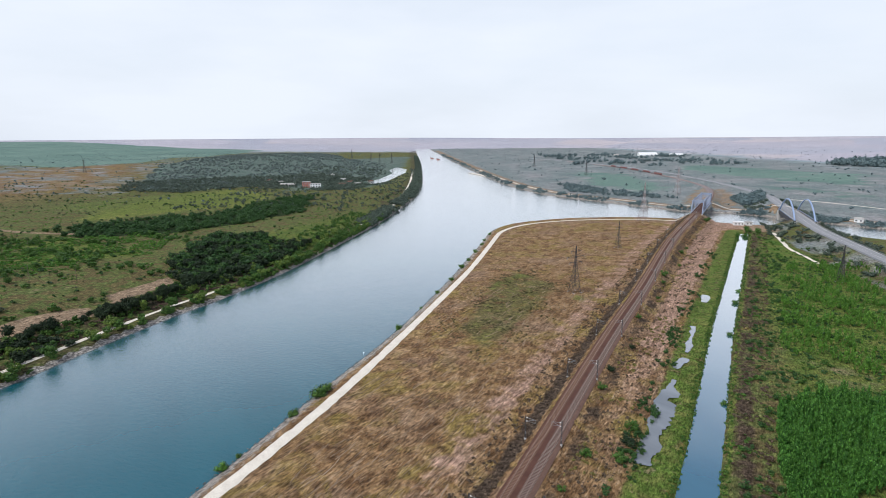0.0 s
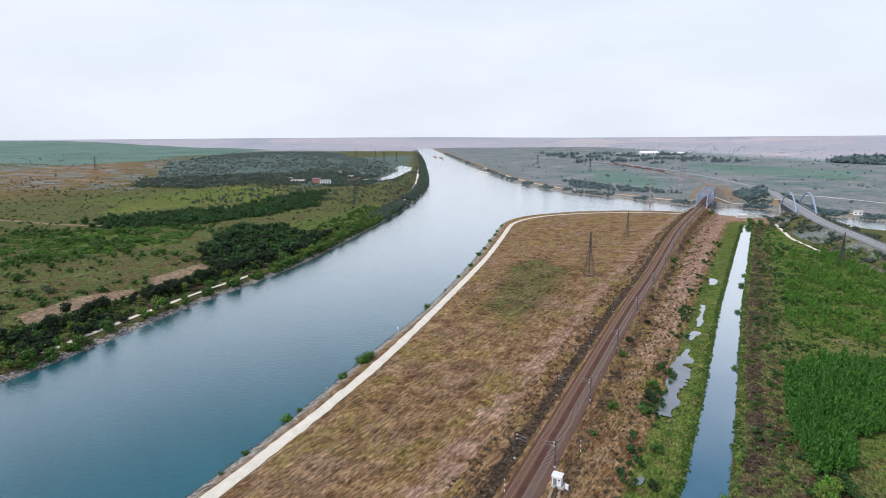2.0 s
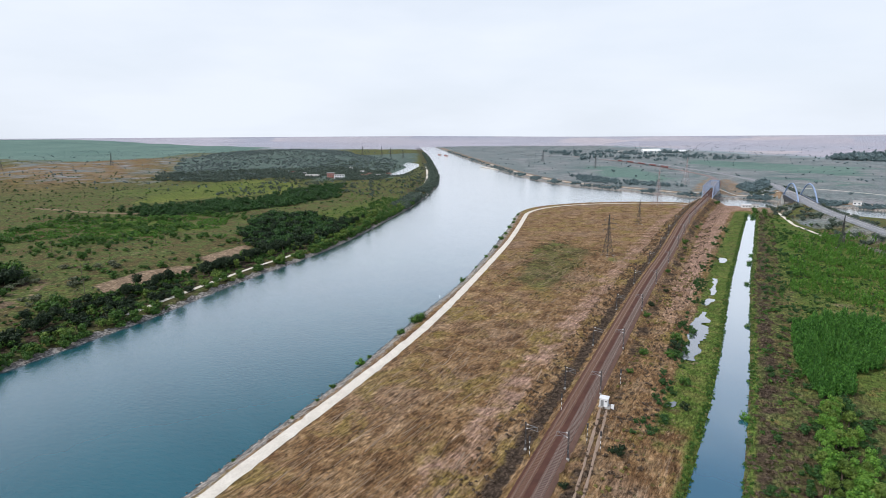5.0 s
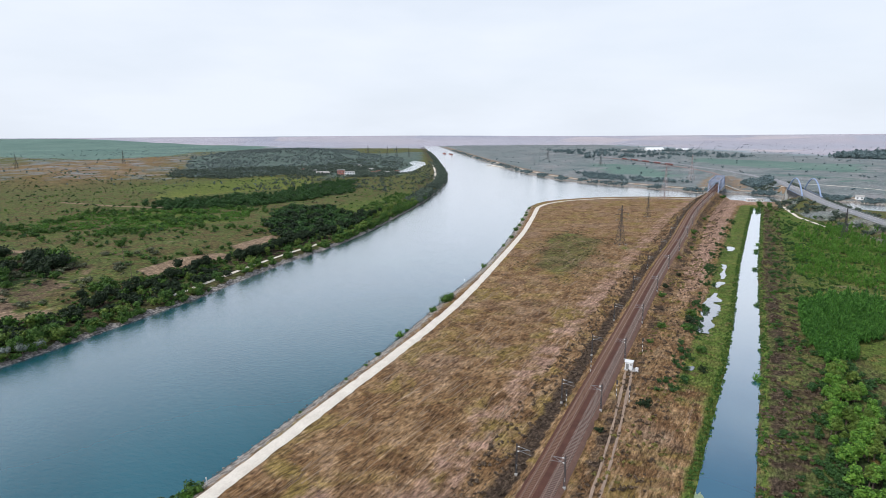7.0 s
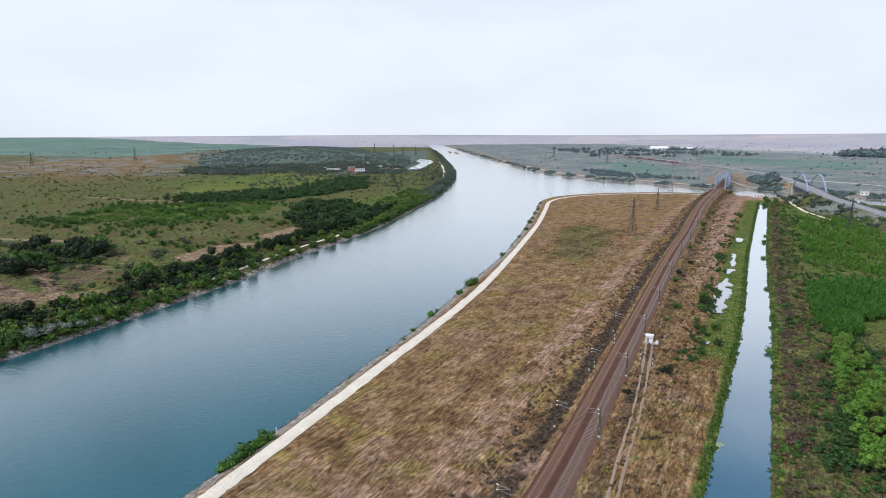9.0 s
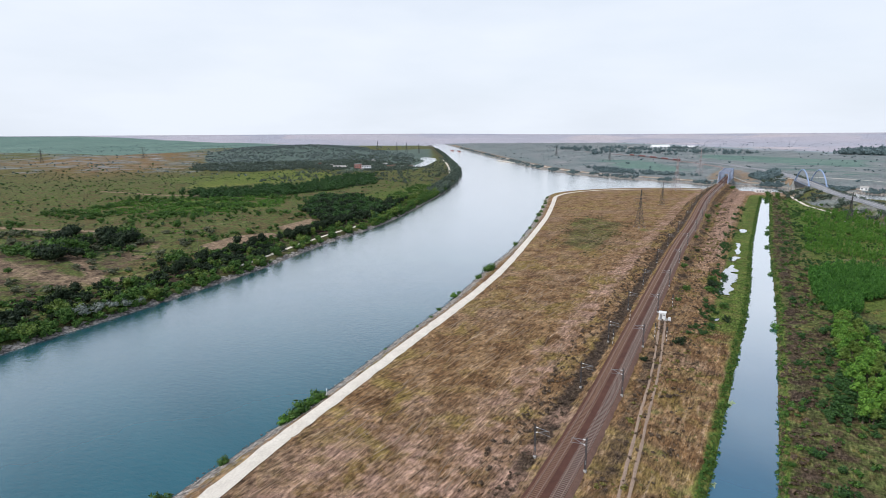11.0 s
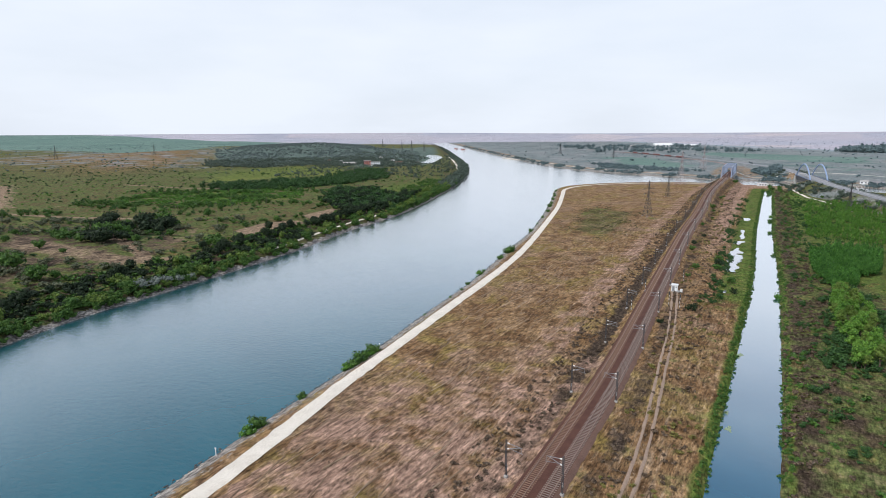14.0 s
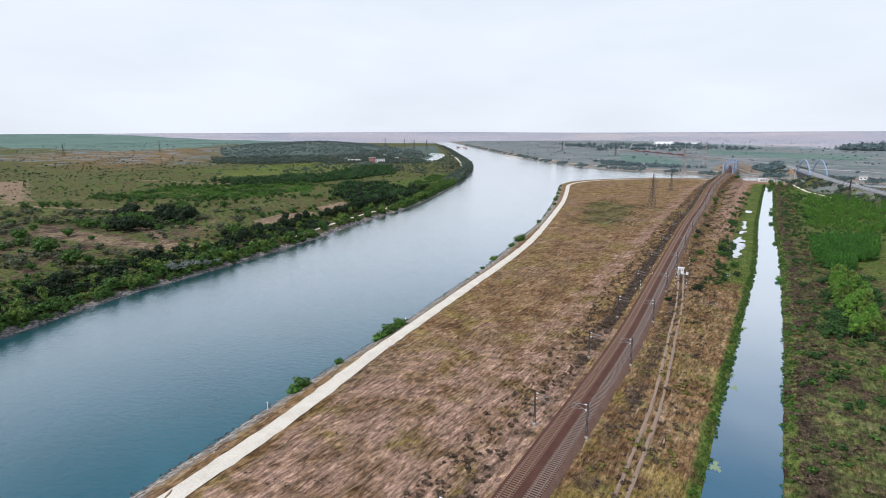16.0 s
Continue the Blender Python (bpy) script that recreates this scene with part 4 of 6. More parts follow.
def strew_along(line, n, lo, hi, rmin, rmax, hmin=0.8, hmax=1.3, seed=1, keep=None, sink=0.12, ashore=False):
    """Places beside a line, between two distances on its left."""
    rs = np.random.RandomState(seed)
    i = rs.randint(0, len(line) - 1, n)
    u = rs.uniform(0, 1, (n, 1))
    p = line[i, :2] * (1 - u) + line[i + 1, :2] * u
    t = line[i + 1, :2] - line[i, :2]
    t = t / (np.linalg.norm(t, axis=1)[:, None] + 1e-9)
    d = rs.uniform(lo, hi, n)
    x, y = p[:, 0] - t[:, 1] * d, p[:, 1] + t[:, 0] * d
    r = rmin + (rmax - rmin) * rs.uniform(0, 1, n) ** 1.5
    m = np.ones(n, bool) if keep is None else keep(x, y, d)
    k = lie(x, y)
    m &= ~clear(x, y)
    z = np.maximum(k["h"], WATER_Z)
    if ashore:
        m = m & (k["sdd"] > -0.25) & (k["sdd"] < 2.2)
    return np.column_stack([x, y, z - sink * r, r, rs.uniform(hmin, hmax, n)])[m]


def patchy(x, y, scale, seed):
    """A soft, uneven pattern between 0 and 1."""
    rs = np.random.RandomState(seed)
    v = np.zeros(np.shape(x))
    for i in range(7):
        a, f, ph = rs.uniform(0, 6.28), rs.uniform(0.6, 2.2) / scale, rs.uniform(0, 6.28)
        v = v + np.sin((x * math.cos(a) + y * math.sin(a)) * f * 6.28 + ph)
    return 0.5 + v / 9


SHRUB = [crown_shape(10 + i, 4, 20, 0.20, 0.85) for i in range(4)]
THICKET = [crown_shape(20 + i, 5, 28, 0.15, 1.0) for i in range(4)]
SPECK = [crown_shape(30 + i, 3, 8, 0.30, 0.85) for i in range(4)]
SAPLING = [crown_shape(40 + i, 4, 11, 0.34, 2.4, True, 0.7) for i in range(5)]
PLANT = [crown_shape(45 + i, 5, 17, 0.22, 2.4, True, 0.6) for i in range(5)]
LOW = [crown_shape(80 + i, 2, 13, 0.27, 0.8) for i in range(5)]
DOT = [crown_shape(90 + i, 2, 6, 0.34, 0.8) for i in range(4)]


def on_left(lo, hi, density, scale, seed, cutoff):
    return lambda k, x, y, u: k["left"] & (k["dl"] > lo) & (k["dl"] < hi) & (u < density) & (patchy(x, y, scale, seed) > cutoff)


def in_zone(poly, density, soft=10):
    return lambda k, x, y, u: (zone(poly, x, y, soft) > 0.3 + 0.5 * u) & (u < density) & (k["s"] > 2)


# the wooded bank
shore = cut(BANK_LEFT, -130, 640)
scatter("bank_shrubs", THICKET, strew_along(shore, 1150, 1.0, 8, 0.9, 2.5, 0.7, 1.2, 5, lambda x, y, d: (y < 165) | (y > 330) | ((patchy(x, y, 30, 2) > 0.45) & (d < 5.5))), LEAF_MID, "dense green shrubs overhanging the canal bank", "shrubs", 1)
scatter("bank_bushes", THICKET, strew_along(shore, 1000, 2.4, 22, 1.1, 2.6, 0.8, 1.4, 6, lambda x, y, d: (patchy(x, y, 26, 3) > 0.5) & ((d < 5.5) | (d > 13.5) | (y < 165))), LEAF_LIGHT, "yellow-green bushes along the canal bank", "shrubs", 2)
scatter("bank_thicket", THICKET, strew_along(cut(BANK_LEFT, -80, 232), 1000, 9, 34, 1.1, 2.7, 0.7, 1.2, 611, lambda x, y, d: patchy(x, y, 24, 612) > 0.42), LEAF_DARK, "dark green thicket behind the canal bank", "thicket", 613)
scatter("bank_undergrowth", LOW, strew_along(shore, 3800, 7, 46, 0.9, 2.4, 0.7, 1.1, 61, lambda x, y, d: (patchy(x, y, 22, 62) > 0.36) & ((d > 13) | (y < 165)) & (zone([(-222, 224), (-212, 262), (-178, 342), (-170, 330), (-183, 282), (-200, 232)], x, y, 6) < 0.4)), LEAF_MID, "tangled green undergrowth behind the bank", "shrubs", 62)
scatter("far_bank_trees", DOT, strew_along(cut(BANK_LEFT, 560, 2400), 3000, 0.5, 18, 1.8, 3.8, 0.8, 1.3, 63, lambda x, y, d: patchy(x, y, 60, 64) > 0.34), LEAF_DULL, "distant trees along the wooded bank", "trees", 63)
for n, poly in enumerate(DARKWOOD):
    scatter("dark_thicket", THICKET, strew(4600, -380, -60, 320, 800, in_zone(poly, 0.8, 30), 2.2, 4.6, 0.7, 1.1, 7 + n), LEAF_DEEP, "dense dark green thicket of low trees", "thicket", 3 + n)
scatter("dark_thicket", THICKET, strew(3000, -330, -60, 330, 760, in_zone(DARKWOOD[1], 0.6, 30), 2.0, 4.2, 0.8, 1.2, 17), LEAF_DARK, "dense dark green thicket of low trees", "thicket", 33)
scatter("slope_thicket", THICKET, strew(1900, -420, -100, 120, 500, lambda k, x, y, u: k["left"] & (k["dl"] > 26) & (patchy(x, y, 75, 66) > 0.60), 1.6, 3.4, 0.7, 1.1, 67), LEAF_MID, "clumps of green bushes on the slope", "thicket", 65)
scatter("green_scrub", LOW, np.vstack([strew(7500, -520, -90, 60, 720, lambda k, x, y, u: k["left"] & (k["dl"] > 30) & (patchy(x, y, 90, 8) > 0.56) & (u < 0.5) & (zone(YELLOW_MEADOW, x, y, 20) < 0.5), 0.7, 1.8, 0.6, 1.0, 9), strew(8500, -420, -200, 320, 510, lambda k, x, y, u: (zone(BRIGHT_SCRUB, x, y, 30) > 0.5) & (patchy(x, y, 40, 801) > 0.36), 0.7, 1.9, 0.6, 1.0, 802)]), LEAF_BRIGHT, "bright green low scrub on the slope", "scrub", 5)
scatter("olive_scrub", LOW, strew(10000, -760, -60, 60, 1000, on_left(14, 700, 0.5, 70, 9, 0.45), 0.6, 1.6, 0.6, 1.0, 10), LEAF_OLIVE, "olive and brown low scrub on the slope", "scrub", 6)
scatter("dark_scrub", LOW, strew(10000, -760, -60, 40, 1000, on_left(14, 700, 0.5, 60, 11, 0.56), 1.0, 2.6, 0.6, 1.0, 11), LEAF_DEEP, "dark green bushes scattered over the slope", "scrub", 7)
scatter("far_scrub", DOT, strew(10500, -820, -130, 820, 2500, lambda k, x, y, u: k["left"] & (zone(POND, x, y, 30) < 0.2) & (zone(HILL, x, y, 60) > 0.5) & (patchy(x, y, 130, 12) > 0.30), 2.2, 5.0, 0.5, 0.8, 12), LEAF_HILL_HAZED, "distant thorn scrub covering a low hill, greyed by painted haze", "scrub", 8)
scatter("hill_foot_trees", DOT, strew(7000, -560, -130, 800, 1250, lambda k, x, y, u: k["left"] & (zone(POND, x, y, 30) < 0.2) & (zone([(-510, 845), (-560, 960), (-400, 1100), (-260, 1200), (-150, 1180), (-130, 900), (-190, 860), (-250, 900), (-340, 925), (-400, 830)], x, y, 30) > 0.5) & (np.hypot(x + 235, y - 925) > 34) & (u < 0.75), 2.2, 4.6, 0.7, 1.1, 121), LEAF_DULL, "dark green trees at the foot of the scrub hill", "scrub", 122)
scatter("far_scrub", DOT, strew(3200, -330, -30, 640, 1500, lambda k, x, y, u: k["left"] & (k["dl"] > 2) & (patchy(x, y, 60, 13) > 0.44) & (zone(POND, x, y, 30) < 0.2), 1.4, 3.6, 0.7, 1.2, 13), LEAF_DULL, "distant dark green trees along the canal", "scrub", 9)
scatter("far_shrubs", DOT, strew(2600, -1500, -200, 700, 2600, lambda k, x, y, u: k["left"] & (u < 0.4), 1.6, 3.6, 0.6, 1.0, 14), LEAF_HAZED, "lone bushes dotted over distant pasture", "shrubs", 10)
scatter("hollow_bushes", THICKET, strew(900, -400, -225, 40, 270, lambda k, x, y, u: k["left"] & (k["dl"] > 30) & (patchy(x, y, 48, 95) > 0.5), 1.2, 3.2, 0.6, 1.0, 95), LEAF_OLIVE, "olive bushes in the bare hollow", "shrubs", 95)
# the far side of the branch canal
scatter("far_bank_bushes", SPECK, strew_along(cut(BANK_FAR, 480, 2600), 2200, 1, 12, 1.4, 3.4, 0.7, 1.1, 15, lambda x, y, d: patchy(x, y, 70, 15) > 0.48), LEAF_HAZED, "bushes along the far bank, haze painted into their green", "shrubs", 11)
scatter("far_hedges", SPECK, np.vstack([strew(9000, 130, 560, 640, 1500, lambda k, x, y, u: k["far"] & (k["df"] > 40) & (zone([(205, 850), (270, 800), (330, 760), (330, 790), (260, 900), (225, 1010), (210, 1000)], x, y, 20) > 0.4), 2.0, 4.6, 0.7, 1.1, 16), strew(7000, 360, 460, 600, 800, lambda k, x, y, u: (zone([(385, 690), (415, 700), (448, 760), (430, 775), (395, 740)], x, y, 14) > 0.4), 2.0, 4.5, 0.8, 1.2, 17)]), LEAF_HAZED, "thickets beyond the canal, blued by painted haze", "thicket", 12)
scatter("plain_bushes", DOT, strew(5200, -50, 2600, 560, 3600, lambda k, x, y, u: k["far"] & (k["df"] > 40) & (k["dh"] > 14) & (k["dr"] > 14) & (u < 0.42 * step(k["df"], 2200, 700)), 1.8, 4.5, 0.6, 1.0, 18), LEAF_HAZED, "bushes dotted over the distant plain", "shrubs", 13)
scatter("distant_wood", SPECK, np.vstack([strew(5000, 1000, 1900, 1250, 1700, lambda k, x, y, u: zone([(1060, 1500), (1180, 1560), (1700, 1500), (1600, 1350), (1100, 1340)], x, y, 40) > 0.4, 7, 12, 0.9, 1.4, 19), strew(1500, 380, 900, 1500, 2300, lambda k, x, y, u: patchy(x, y, 160, 20) > 0.66, 5, 9, 0.8, 1.2, 20)]), LEAF_HAZED, "distant wood on the plain, blued by painted haze", "wood", 14)
# the road bank
scatter("embankment_bushes", SHRUB, strew(5000, 240, 430, 250, 690, lambda k, x, y, u: (k["dh"] > 9) & (k["dh"] < 34) & (k["s"] > 5) & (patchy(x, y, 30, 21) > 0.42) & (u < 0.6) & ~((k["dh"] > 22) & (x < 300)), 1.4, 3.6, 0.7, 1.1, 21), LEAF_DULL, "grey-green bushes on the road embankment", "shrubs", 15)
# plantation and meadow east of the ditch
scatter("young_plantation", PLANT, strew(15000, 60, 170, 90, 190, lambda k, x, y, u: (zone(POPLARS, x, y, 6) > 0.5) & (u < 0.8), 0.6, 1.05, 1.1, 2.3, 22), LEAF_PLANT, "dense plantation of green young trees", "plantation", 16)
scatter("meadow_thicket", THICKET, strew(2600, 20, 110, 0, 130, lambda k, x, y, u: (k["sd"] > 0) & (k["sdd"] > 9) & (zone(TALL_GROVE, x, y, 16) > 0.35) & (zone(TALL_GROVE, x, y, 16) < 0.85) & (u < 0.42), 0.9, 2.1, 0.7, 1.2, 221), LEAF_DEEP, "dark green undergrowth round the grove", "thicket", 222)
scatter("meadow_saplings", SAPLING, strew(11000, 120, 320, 170, 400, lambda k, x, y, u: (zone([(150, 205), (146, 222), (180, 275), (225, 350), (262, 385), (310, 345), (320, 280), (290, 210), (230, 170), (180, 182)], x, y, 20) > 0.5) & (patchy(x, y, 45, 24) > 0.34 + 0.36 * u) & (k["dh"] > 14), 0.5, 1.2, 0.8, 1.8, 24), LEAF_BRIGHT, "rows of young green trees in the meadow", "plantation", 17)
scatter("meadow_undergrowth", LOW, strew(5000, 120, 320, 170, 420, lambda k, x, y, u: k["near"] & (k["sd"] > 0) & (k["sdd"] > 14) & (k["dh"] > 16) & (patchy(x, y, 32, 241) > 0.45), 0.5, 1.5, 0.5, 0.9, 242), LEAF_DEEP, "dark green undergrowth among the young trees", "plantation", 243)
scatter("meadow_shrubs", SHRUB, strew(3000, 10, 300, -20, 480, lambda k, x, y, u: k["near"] & (k["sd"] > 0) & (k["sdd"] > 7) & (zone(POPLARS, x, y, 6) < 0.5) & (patchy(x, y, 35, 25) > 0.52) & (k["dh"] > 16), 0.6, 1.7, 0.7, 1.1, 25), LEAF_MID, "green shrubs in the rough meadow", "shrubs", 18)
# withered weeds beside the tracks
scatter("lineside_weeds", LOW, np.vstack([strew_along(cut(RAIL, -120, 560), 2500, 6.5, 18, 0.3, 1.0, 0.5, 1.0, 81), strew_along(cut(RAIL, -120, 560), 2600, -22, -6.8, 0.3, 1.0, 0.5, 1.0, 82, lambda x, y, d: patchy(x, y, 16, 83) > 0.42)]), WEED, "withered dark brown weeds beside the railway", "weeds", 83)
scatter("yellow_weeds", LOW, strew_along(cut(RAIL, -120, 420), 1500, -24, -8, 0.4, 1.3, 0.4, 0.8, 84, lambda x, y, d: patchy(x, y, 34, 85) > 0.60), WEED_YELLOW, "yellowing weeds on the railway verge", "weeds", 84)
scatter("ditch_margin", LOW, np.vstack([strew_along(DITCH[6:], 4200, 3.4, 8.6, 0.25, 0.75, 0.6, 1.1, 86, None, 0.12, True), strew_along(DITCH[6:], 3000, -8.0, -3.4, 0.3, 0.85, 0.6, 1.1, 87, lambda x, y, d: patchy(x, y, 20, 88) > 0.36, 0.12, True)]), LEAF_MID, "fresh green plants fringing the ditch", "plants", 86)
scatter("ditch_bank_weeds", LOW, strew_along(DITCH[6:], 3000, -19, -6.5, 0.4, 1.2, 0.5, 1.0, 89, lambda x, y, d: patchy(x, y, 18, 90) > 0.45), WEED, "withered brown weeds on the ditch bank", "weeds", 87)
scatter("ditch_bank_shrubs", LOW, strew_along(DITCH[6:], 1600, -26, -7, 0.5, 1.5, 0.5, 1.0, 91, lambda x, y, d: patchy(x, y, 24, 92) > 0.55), LEAF_MID, "dark green shrubs on the ditch bank", "shrubs", 88)
scatter("strip_shrubs", THICKET, strew_along(cut(DITCH, 60, 420), 480, 15.5, 22.5, 0.4, 1.4, 0.7, 1.2, 93, lambda x, y, d: (patchy(x, y, 34, 94) > 0.44) & (y > 88)), LEAF_DEEP, "dark green shrubs at the foot of the railway bank", "shrubs", 94)
scatter("east_bank_shrubs", THICKET, strew_along(cut(DITCH, -80, 420), 900, -34, -10, 0.5, 1.6, 0.6, 1.1, 97, lambda x, y, d: patchy(x, y, 26, 98) > 0.50), LEAF_DEEP, "dark green shrubs on the rough bank", "shrubs", 98)
scatter("field_clods", LOW, strew(15000, -165, 150, -80, 330, lambda k, x, y, u: k["near"] & (k["s"] > 15) & (k["dr"] > 12) & (k["sr"] < 0) & (patchy(x, y, 22, 281) > 0.42) & (u < 0.6), 0.16, 0.42, 0.5, 0.9, 282), WEED, "small dark withered weeds over the fallow field", "weeds", 283)
def straw_swaths(n, seed):
    """Long thin ridges of raked pale straw lying over the fallow field."""
    rs = np.random.RandomState(seed)
    x, y = rs.uniform(-160, 170, n), rs.uniform(-90, 330, n)
    turn, bend, length = rs.normal(0.52, 0.13, n), rs.normal(0, 0.008, n), rs.uniform(2, 11, n)
    u = np.linspace(-0.5, 0.5, 8)[None, :] * length[:, None]
    a = turn[:, None] + bend[:, None] * u
    px, py = x[:, None] + np.sin(a) * u, y[:, None] + np.cos(a) * u
    k = lie(px.ravel(), py.ravel())
    ok = (k["near"] & (k["s"] > 14) & (k["dr"] > 15) & (k["sr"] < 0)).reshape(px.shape).all(1) & (patchy(x, y, 60, 291) > 0.36)
    h = k["h"].reshape(px.shape)
    w = (rs.uniform(0.07, 0.2, n)[:, None] * rs.uniform(0.5, 1.3, px.shape))
    nx, ny = np.cos(a), -np.sin(a)
    v = np.stack([np.stack([px + nx * w * o, py + ny * w * o, h + z], -1) for o, z in ((-1, 0.02), (0, 0.22), (1, 0.02))], 2)[ok]
    m = len(v)
    base = np.arange(m)[:, None] * 24 + np.arange(7)[None, :] * 3
    f = np.concatenate([np.stack([base + j, base + j + 1, base + j + 4, base + j + 3], -1).reshape(-1, 4) for j in (0, 1)])
    return tagged(link_mesh("straw_swaths", v.reshape(-1, 3), f[:, ::-1], RAKED_STRAW), "thin pale ridges of straw on the fallow field", "straw", kind="stuff")


straw_swaths(3000, 290)
scatter("patch_weeds", LOW, strew(9000, -10, 90, 205, 385, lambda k, x, y, u: (zone(FIELD_PATCH, x, y, 30) > 0.3 + 0.4 * u) & (patchy(x, y, 26, 284) > 0.5), 0.25, 0.8, 0.4, 0.7, 285), WEED_OLIVE, "low olive weeds in the fallow field", "weeds", 286)
# reeds and tall grass along the ditch
REEDS = [tuft_shape(50 + i, 14, 0.8, 0.35) for i in range(4)]
TUFTS = [tuft_shape(60 + i, 12, 0.9, 0.7) for i in range(4)]
scatter("ditch_reeds", REEDS, strew(26000, -70, 300, -80, 510, lambda k, x, y, u: k["near"] & (k["sdd"] > 0.0) & (k["sdd"] < 1.8) & (u < 0.9), 0.5, 1.1, 0.8, 1.5, 26), REED, "green reeds fringing the ditch", "reeds", 19)
scatter("strip_grass", REEDS, strew(40000, -60, 290, -60, 500, lambda k, x, y, u: k["near"] & (k["sd"] < 0) & (k["sdd"] > 1) & (k["sdd"] < 14) & (patchy(x, y, 14, 27) > 0.4) & (u < 0.6 * step(y, 20, 90) + 0.15), 0.4, 0.8, 0.6, 1.1, 27), REED, "lush green grass between embankment and ditch", "grass", 20)
scatter("field_tufts", TUFTS, strew(42000, -170, 230, -80, 420, lambda k, x, y, u: k["near"] & (k["s"] > 15) & (k["dr"] > 7) & (k["sd"] < 0) & (k["sdd"] > 8) & (patchy(x, y, 18, 28) > 0.35) & (u < 0.75), 0.4, 0.95, 0.4, 0.8, 28), STRAW, "dry straw tufts over the fallow field", "grass", 21)


def tree_kind(name, seed, leaf, radius, tall, trunk, label, category, group, lobes=7, leaves=60, tip=0.0, leaf_size=0.10):
    t = thing(name, Matrix(), label, category, group)
    bm = bmesh.new()
    rod(bm, (0, 0, -0.3), (0.05, 0.02, trunk), 0.16 * radius ** 0.5, 0.10 * radius ** 0.5, 7)
    rs = random.Random(seed)
    for i in range(4):
        a = i * 1.6 + rs.random()
        rod(bm, (0.04, 0.02, trunk * 0.85), (math.cos(a) * radius * 0.45, math.sin(a) * radius * 0.45, trunk + radius * tall * 0.5), 0.07 * radius ** 0.5, 0.03, 5)
    part("trunk", bm, BARK, t)
    v, f = crown_shape(seed, lobes, leaves, leaf_size, tall, True, tip, False)
    v = v * radius + np.array([0, 0, trunk - 0.3 * radius])
    link_mesh("crown", v, f, leaf, t)
    return t


def plant(kinds, spots, seed):
    rs = random.Random(seed)
    first = set()
    for x, y, k, sc in spots:
        m = Matrix.Translation((x, y, height(x, y))) @ Matrix.Rotation(rs.uniform(0, 6.28), 4, "Z")
        ob = kinds[k]
        if k not in first:
            first.add(k)
            ob.matrix_basis = m
            ob.scale = (1, 1, 1)
        else:
            c = copy_thing(ob, m)
            c.scale = (sc, sc, sc * rs.uniform(0.85, 1.15))


PINES = [tree_kind("pine_tree", 101 + i, LEAF_DARK, 2.6, 1.15, 1.6, "dark green rounded pine tree on the canal bank", "tree", "bank pines", 8, 70, 0.3) for i in range(3)]
rs = np.random.RandomState(41)
spots = []
for a, b, n in (((-176, 260), (-156, 312), 40), ((-160, 308), (-134, 362), 34), ((-132, 395), (-108, 466), 26), ((-246, 66), (-243, 92), 9), ((-230, 112), (-226, 148), 6), ((-208, 165), (-198, 200), 14), ((-194, 214), (-184, 250), 16)):
    for i in range(n):
        u = rs.uniform()
        spots.append((a[0] + (b[0] - a[0]) * u - abs(rs.normal(0, 4)), a[1] + (b[1] - a[1]) * u + rs.normal(0, 4), int(rs.randint(3)), rs.uniform(0.7, 1.25)))
plant(PINES, spots, 1)
OAKS = [tree_kind("broadleaf_tree", 111 + i, LEAF_DARK if i == 0 else LEAF_MID, 4.2, 0.8, 1.6, "broad dark green tree with a rounded crown", "tree", "slope trees", 9, 60) for i in range(3)]
spots = []
while len(spots) < 34:
    q = (rs.uniform(-318, -254), rs.uniform(176, 262))
    if inside(np.array(CLUMP, float), np.array([q[0]]), np.array([q[1]]))[0]:
        spots.append((*q, 0 if rs.uniform() < 0.8 else 1, rs.uniform(0.9, 1.5)))
spots += [(-323, 159, 1, 1.0), (-284, 126, 1, 1.3), (-262, 112, 1, 1.1), (-216, 146, 1, 0.9)]
spots += [(rs.uniform(-380, -240), rs.uniform(60, 420), int(rs.randint(1, 3)), rs.uniform(0.4, 0.9)) for i in range(40)]
plant(OAKS, spots, 2)
WILLOWS = [tree_kind("bank_tree", 121 + i, (LEAF_LIGHT, LEAF_MID, LEAF_SILVER)[i], 3.0, 0.95, 1.2, ("yellow-green young tree leaning over the bank", "mid-green bushy tree at the canal edge", "silvery grey willow bush at the canal edge")[i], "tree", "bank trees", 8, 60) for i in range(3)]
edge_line = cut(BANK_LEFT, -20, 620)
spots = []
for i in range(110):
    p = offset(edge_line, -rs.uniform(3, 10))[rs.randint(len(edge_line))]
    spots.append((p[0], p[1], 0 if rs.uniform() < 0.35 else 1, rs.uniform(0.5, 1.15)))
spots += [(-214 + 3 * i, 108 + 5 * i, 2, rs.uniform(0.7, 1.0)) for i in range(5)]
plant(WILLOWS, spots, 3)
BUSHES = [tree_kind("round_bush", 131 + i, LEAF_MID if i else LEAF_BRIGHT, 2.2, 0.62, 0.3, "round green bush on the stony canal bank" if i else "fresh green bush beside the ditch", "bush", "bank bushes", 6, 70) for i in range(2)]
